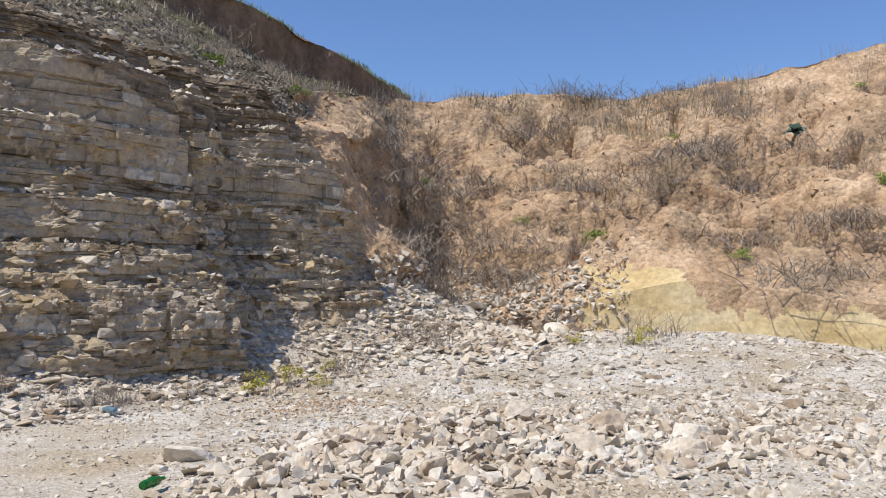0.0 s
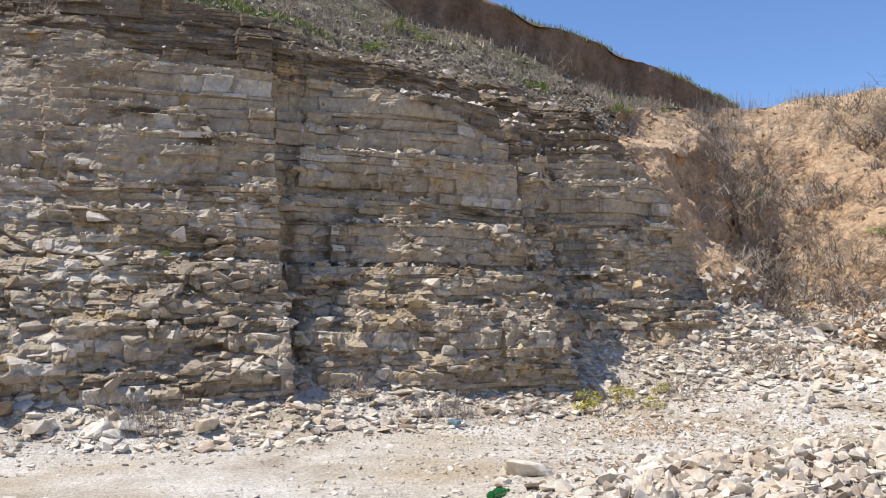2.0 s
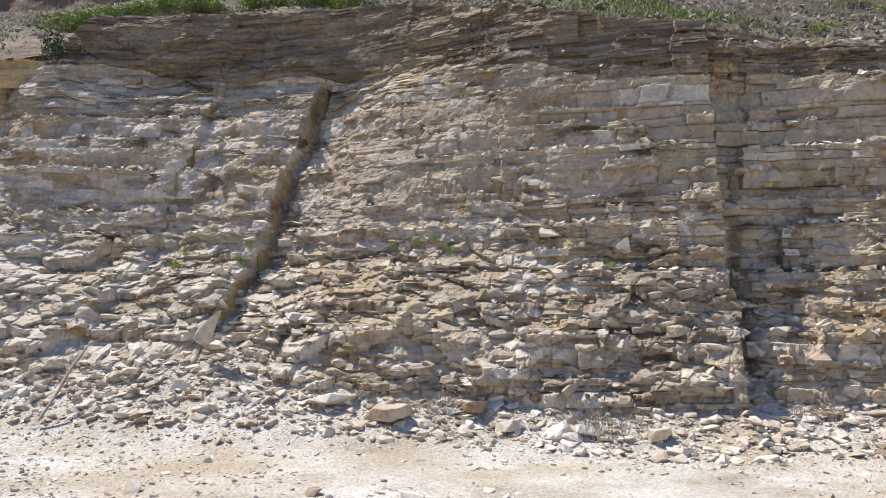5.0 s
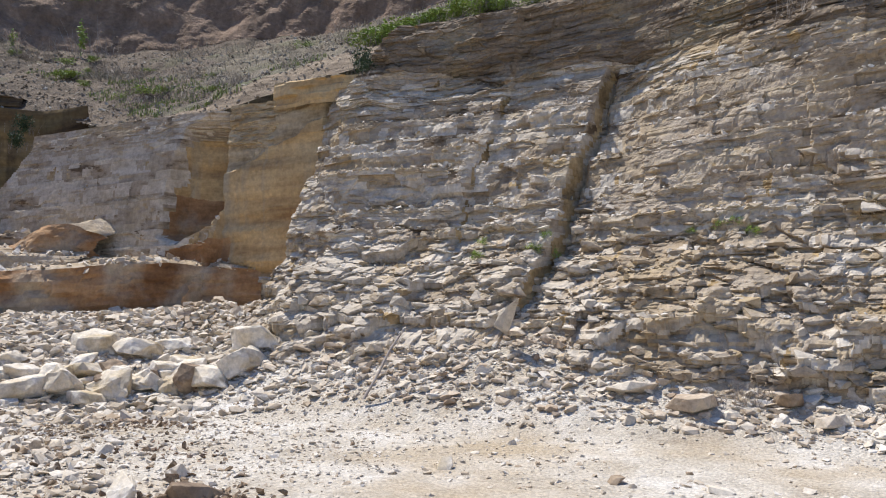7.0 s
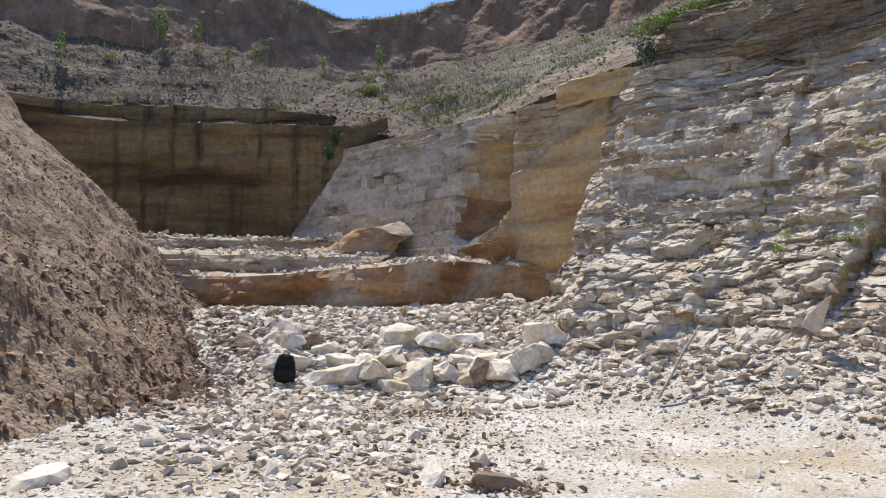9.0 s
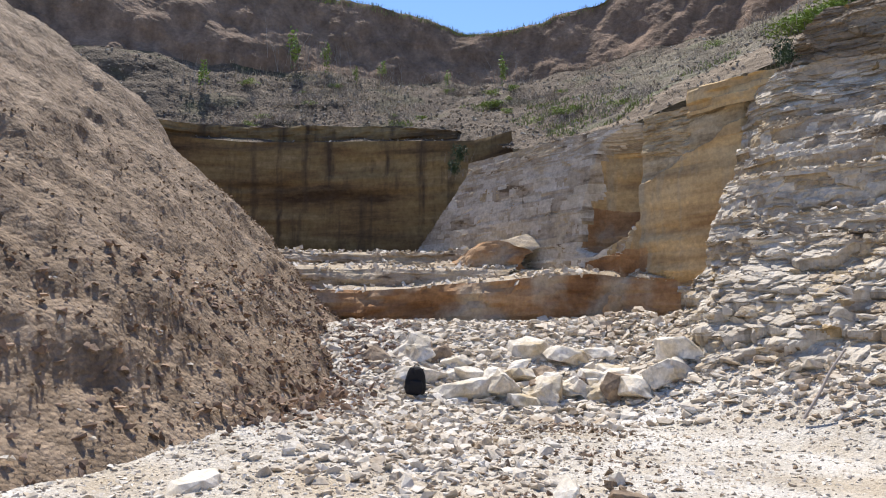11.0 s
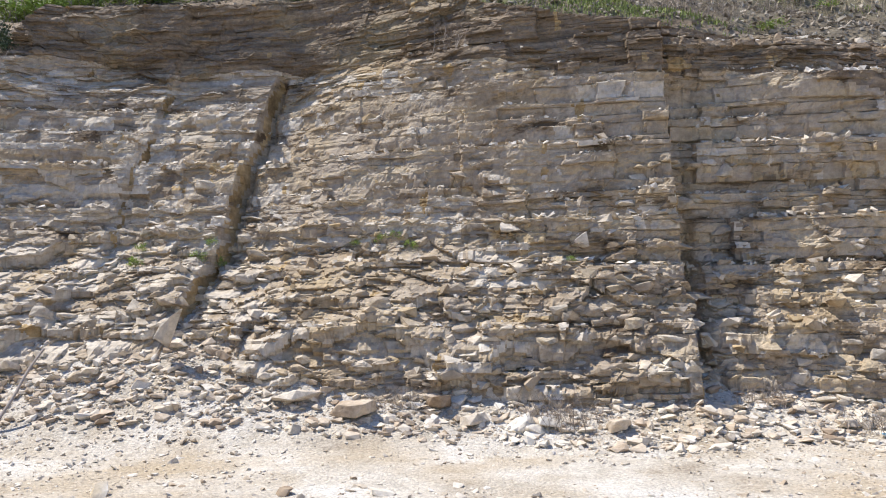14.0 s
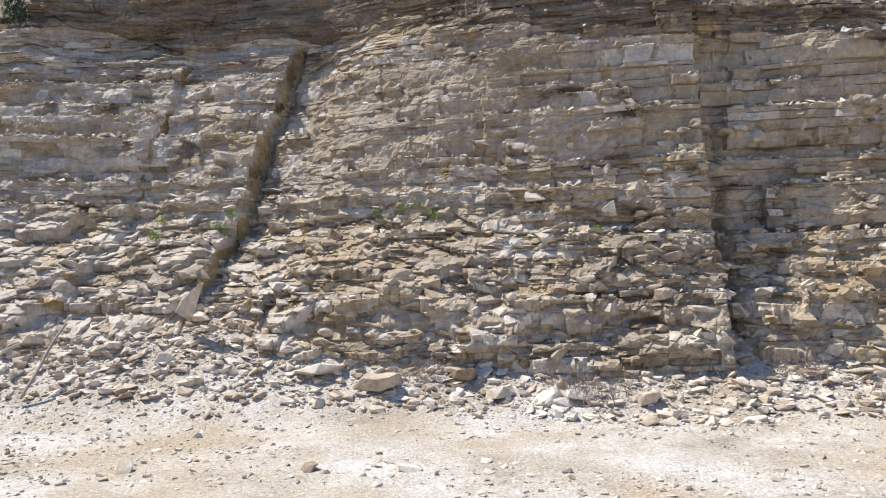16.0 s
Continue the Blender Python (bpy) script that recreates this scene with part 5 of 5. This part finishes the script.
M_SLAB = material("fresh_limestone", [(0.25, (0.506, 0.424, 0.303)), (0.45, (0.66, 0.589, 0.473)), (0.65, (0.759, 0.715, 0.638))], scale=(2.2, 2.2, 2.2), fine=12.0, stain=(0.50, 0.40, 0.25), stain_scale=1.6, stain_at=(0.52, 0.68), bump=0.5, bump_scale=18, dist=0.015)
PALE = "pale cream limestone boulder lying on the rubble"
for k, (x, y, sx, sy, sz, rx, ry, rz, m) in enumerate((
        (-12.5, 8.6, 1.15, 0.6, 0.42, 4, -6, 40, 0), (-11.95, 9.35, 0.85, 0.6, 0.6, 20, 14, 60, 0), (-11.3, 9.75, 0.75, 0.5, 0.6, -15, 25, 20, 0), (-11.35, 9.3, 0.7, 0.5, 0.28, 4, 5, 50, 0),
        (-10.75, 10.55, 0.75, 0.5, 0.45, 3, -8, 30, 0), (-10.35, 10.6, 0.55, 0.36, 0.62, 10, 42, 35, 1), (-10.6, 10.85, 0.4, 0.35, 0.4, 20, 8, 0, 0), (-14.4, 8.8, 0.95, 0.6, 0.6, 12, 8, 30, 0),
        (-14.1, 9.2, 0.6, 0.5, 0.42, 6, 5, 80, 1), (-13.6, 9.5, 0.75, 0.5, 0.3, 5, -12, 35, 0), (-13.5, 8.3, 0.9, 0.6, 0.4, -8, 10, 60, 0), (-13.1, 10.9, 1.1, 0.7, 0.5, 8, 4, 20, 0),
        (-12.4, 11.3, 1.0, 0.6, 0.45, -5, 9, 75, 0), (-11.4, 11.4, 0.7, 0.5, 0.36, 5, 2, 10, 0), (-13.0, 9.3, 0.6, 0.45, 0.3, 8, -4, 90, 0), (-14.6, 8.1, 0.6, 0.5, 0.36, 0, 15, 15, 1), (-12.2, 12.0, 0.75, 0.45, 0.28, 2, 3, 30, 0), (-11.6, 10.1, 0.5, 0.4, 0.5, 30, 10, 70, 0))):
    rock("boulder", 700 + k, (sx, sy, sz), at_floor(x, y), (rx, ry, rz), M_BROWN if m else M_SLAB, "weathered brown limestone boulder" if m else PALE, "boulders by the backpack")
for k in range(24):
    u = r.random()
    s = r.uniform(0.45, 1.0)
    x, y = -13.2 + 2.9 * u + r.gauss(0, 0.3), 8.9 + 1.9 * u + r.gauss(0.25, 0.4)
    if math.hypot(x + 12.75, y - 8.3) > 0.75:
        rock("boulder", 860 + k, (s, s * r.uniform(0.55, 0.8), s * r.uniform(0.32, 0.62)), at_floor(x, y), (r.gauss(0, 14), r.gauss(0, 14), r.uniform(0, 180)), M_BROWN if k % 8 == 5 else M_SLAB, "weathered brown limestone boulder" if k % 8 == 5 else PALE, "boulders by the backpack")
for k, (x, y, sx, sy, sz, label) in enumerate((
        (15.9, 11.4, 0.9, 0.6, 0.28, "flat grey slab bridging smaller stones"), (15.5, 11.6, 0.3, 0.3, 0.45, "upright dark stone under a slab"), (16.4, 11.2, 0.5, 0.4, 0.3, "dark weathered block in the far rubble"),
        (12.0, 4.5, 0.5, 0.35, 0.16, "flat dark-edged limestone slab on gravel"), (14.9, 5.7, 0.5, 0.4, 0.14, "thin weathered slab lying on gravel"), (13.5, 7.5, 0.38, 0.3, 0.1, "thin brown slab on the gravel"),
        (-8.3, 2.5, 0.7, 0.42, 0.13, "cream flat slab on the near rubble"), (-6.0, 5.3, 0.34, 0.26, 0.3, "upright pale stone on the floor"), (-5.4, 5.6, 0.5, 0.34, 0.2, "brown clod of earth and stone"),
        (-9.0, 6.9, 0.42, 0.22, 0.1, "flat buff slab on bare earth"), (-6.3, 6.3, 0.22, 0.18, 0.16, "small buff stone on the track"), (-4.1, 7.8, 0.24, 0.18, 0.15, "small buff stone on the track"),
        (-2.3, 7.9, 0.2, 0.14, 0.09, "small brown stone on the track"), (-1.3, 7.9, 0.26, 0.15, 0.08, "flat buff stone on the track"), (4.1, 7.3, 0.5, 0.3, 0.2, "grey weathered slab beside the track"),
        (-1.0, 11.3, 0.42, 0.3, 0.2, "brown limestone block in the talus"), (0.1, 10.9, 0.4, 0.3, 0.24, "grey limestone block in the talus"), (-0.5, 11.0, 0.5, 0.3, 0.16, "flat limestone block in the talus"),
        (-2.2, 11.0, 0.7, 0.45, 0.22, "broad flat limestone slab in the talus"), (-3.0, 11.2, 0.6, 0.4, 0.2, "flat limestone slab in the talus"), (1.4, 11.0, 0.45, 0.35, 0.2, "buff limestone block in the talus"),
        (5.4, 6.1, 0.42, 0.32, 0.2, "angular block on the stone heap"), (6.3, 5.9, 0.45, 0.35, 0.28, "angular block on the stone heap"), (7.2, 5.6, 0.4, 0.34, 0.3, "angular block on the stone heap"),
        (8.1, 5.1, 0.5, 0.36, 0.3, "large angular block beside the heap"), (8.6, 4.3, 0.46, 0.4, 0.22, "angular pale block beside the heap"), (6.9, 4.6, 0.42, 0.36, 0.2, "pale block beside the heap"),
        (7.7, 3.9, 0.36, 0.3, 0.2, "pale block beside the heap"), (5.0, 4.9, 0.36, 0.3, 0.2, "pale block beside the heap"), (9.4, 3.9, 0.4, 0.3, 0.16, "buff flat stone on gravel"))):
    rock("boulder", 740 + k, (sx, sy, sz), at_floor(x, y), (r.uniform(-8, 8), r.uniform(-8, 8), r.uniform(0, 180)), M_BROWN if "brown" in label or "dark" in label else M_HEAP if "talus" in label or "heap" in label else M_SLAB, label)
rock("boulder", 790, (0.26, 0.2, 0.6), (-5.0, 11.7, 1.35), (10, 20, 20), M_CHALK, "tall pale slab leaning at the foot of the joint")
for k in range(100):
    x, y, g1 = r.uniform(-9.5, 8.5), 0, 0
    y = float(wall_foot(x)) - r.uniform(0.3, 1.5)
    s = 0.12 + 0.27 * r.random() ** 2.0
    rock("talus_block", 800 + k, (s * 1.3, s * 0.9, s * r.uniform(0.22, 0.45)), at_floor(x, y), (r.gauss(0, 10), r.gauss(0, 10), r.uniform(0, 180)), M_HEAP if k % 9 else M_BROWN, "brown limestone block in the talus" if k % 9 == 0 else "buff limestone block in the talus", "talus blocks", 0.15, 16)

# flat pieces of the rock step at the bank's foot
for k in range(26):
    i, j = r.randrange(60, 170), r.randrange(40, 62)
    s = 0.3 + 0.55 * r.random() ** 1.6
    p = BANKP[i, j]
    rock("foot_slab", 1200 + k, (s * 1.3, s * 0.8, s * r.uniform(0.22, 0.4)), (p[0], p[1], p[2] - 0.05), (r.gauss(0, 7), r.gauss(0, 7), r.uniform(0, 180)), M_LIME if k % 3 else M_HEAP, "flat limestone slab jutting from the bank's foot", "slabs along the bank", 0.2)

# ---- proud slabs of the wall, nearest stretch ----
SLABS = []
for k in range(16):
    ob = rock("rock_slab", 900 + k, (1.0, 0.8, 0.7), (0, 0, 0), (0, 0, 0), M_LIME if k % 3 else M_CHALK, "")
    SLABS.append(ob.data)
    bpy.data.objects.remove(ob)
for k in range(280):
    z = 0.9 + 3.3 * r.random() ** 1.6
    x = r.uniform(-9.8, 7.0)
    ci, rr = int(np.searchsorted(wx, x)), int(np.argmin(np.abs(rows_z - z)))
    ob = new("rock_slab", r.choice(SLABS))
    s = r.uniform(0.15, 0.42)
    ob.parent = wall
    ob.matrix_world = Matrix.Translation((XW[rr, ci], YY[rr, ci] + 0.10 * s, ZW[rr, ci])) @ Euler((r.gauss(-0.15, 0.15), r.gauss(0, 0.08), r.gauss(0, 0.3))).to_matrix().to_4x4() @ Matrix.Diagonal((s * 1.2, s * 0.8, s * r.uniform(0.4, 0.9), 1))

# ---- left behind ----
M_BLACK = plain("black_fabric", (0.012, 0.012, 0.014), 0.85, 0.15)
M_POLE = plain("weathered_pole", (0.36, 0.31, 0.27), 0.8, 0.1)


def soft_box(w, d, h, taper, seed, wrinkle=0.012):
    """A rounded, slightly wrinkled fabric body standing on z = 0."""
    bm = bmesh.new()
    bmesh.ops.create_cube(bm, size=2)
    bmesh.ops.subdivide_edges(bm, edges=bm.edges, cuts=7, use_grid_fill=True)
    for v in bm.verts:
        q = Vector([math.copysign(abs(c) ** 1.0, c) for c in v.co])
        n = (abs(q.x) ** 4 + abs(q.y) ** 4 + abs(q.z) ** 4) ** 0.25
        q = q / n
        t = (q.z + 1) / 2
        k = 1 - taper * t * t
        j = wrinkle * noise.noise(Vector((q.x * 3, q.y * 3, q.z * 4 + seed)))
        v.co = Vector((q.x * w / 2 * k * (1 + j * 8), q.y * d / 2 * k * (1 + j * 8), t * h + j))
    return bm


pack = new("backpack")
pack.matrix_world = Matrix.Translation((-12.9, 7.95, float(floor_z(-12.9, 7.95)) + 0.02)) @ Euler((0.12, 0.06, radians(58))).to_matrix().to_4x4()
part("body", soft_box(0.40, 0.26, 0.52, 0.32, 1), M_BLACK, pack)
bm = soft_box(0.30, 0.12, 0.26, 0.15, 4)
bmesh.ops.translate(bm, verts=bm.verts, vec=(0, -0.14, 0.04))
part("front_pocket", bm, M_BLACK, pack)


def strap(points, w, name, parent):
    V, F = [], []
    tube(V, F, points, w, w)
    ob = from_arrays(name, V, F, M_BLACK, True)
    ob.parent = parent
    return ob


strap([(0.05 * math.cos(a), 0.03, 0.50 + 0.06 * math.sin(a)) for a in np.linspace(0, math.pi, 9)], 0.009, "handle", pack)
for sx in (-1, 1):
    strap([(sx * 0.12, 0.10 + 0.07 * math.sin(a), 0.08 + 0.4 * a / math.pi) for a in np.linspace(0, math.pi, 9)], 0.014, "shoulder_strap", pack)
tagged(pack, "black fabric backpack standing beside pale boulders", "backpack")

V, F = [], []
p0, p1 = Vector((-6.74, 10.35, float(floor_z(-6.74, 10.35)) + 0.1)), Vector((-6.46, 10.95, 1.28))
tube(V, F, [p0.lerp(p1, t) + Vector((0.012 * math.sin(t * 7), 0, 0.008 * math.sin(t * 11))) for t in np.linspace(0, 1, 8)], 0.03, 0.022)
pole = from_arrays("wooden_pole", V, F, M_POLE, True)
tagged(pole, "weathered grey wooden pole leaning on the talus", "pole")


def bottle(x, y, color, label, turn):
    """A crumpled plastic bottle lying on its side."""
    m = bpy.data.materials.new("bottle_plastic")
    m.use_nodes = True
    s = m.node_tree.nodes["Principled BSDF"]
    s.inputs["Base Color"].default_value = (*color, 1)
    s.inputs["Roughness"].default_value, s.inputs["Transmission Weight"].default_value = 0.12, 0.55
    root = new("plastic_bottle")
    root.matrix_world = Matrix.Translation((x, y, float(floor_z(x, y)) + 0.085)) @ Euler((0, radians(90), radians(turn))).to_matrix().to_4x4()
    bm = bmesh.new()
    prof = [(0.0, -0.14), (0.032, -0.14), (0.042, -0.12), (0.040, -0.05), (0.044, 0.0), (0.041, 0.05), (0.036, 0.08), (0.016, 0.12), (0.014, 0.145)]
    rings = []
    for rad, z in prof:
        rings.append([bm.verts.new((rad * math.cos(k * math.pi / 7) * (1 + 0.1 * math.sin(z * 60 + k)), rad * math.sin(k * math.pi / 7), z)) for k in range(14)])
    for q, w in zip(rings, rings[1:]):
        for k in range(14):
            bm.faces.new((q[k], q[(k + 1) % 14], w[(k + 1) % 14], w[k]))
    bmesh.ops.remove_doubles(bm, verts=bm.verts, dist=1e-5)
    part("body", bm, m, root)
    bm = bmesh.new()
    bmesh.ops.create_cone(bm, cap_ends=True, segments=14, radius1=0.017, radius2=0.016, depth=0.022)
    bmesh.ops.translate(bm, verts=bm.verts, vec=(0, 0, 0.153))
    part("cap", bm, plain("bottle_cap", color, 0.4), root)
    return tagged(root, label, "bottle")


bottle(3.2, 6.3, (0.01, 0.22, 0.03), "crumpled green plastic bottle among stones", 30)
bottle(4.9, 10.9, (0.25, 0.42, 0.55), "crumpled clear blue plastic bottle in rubble", 100)
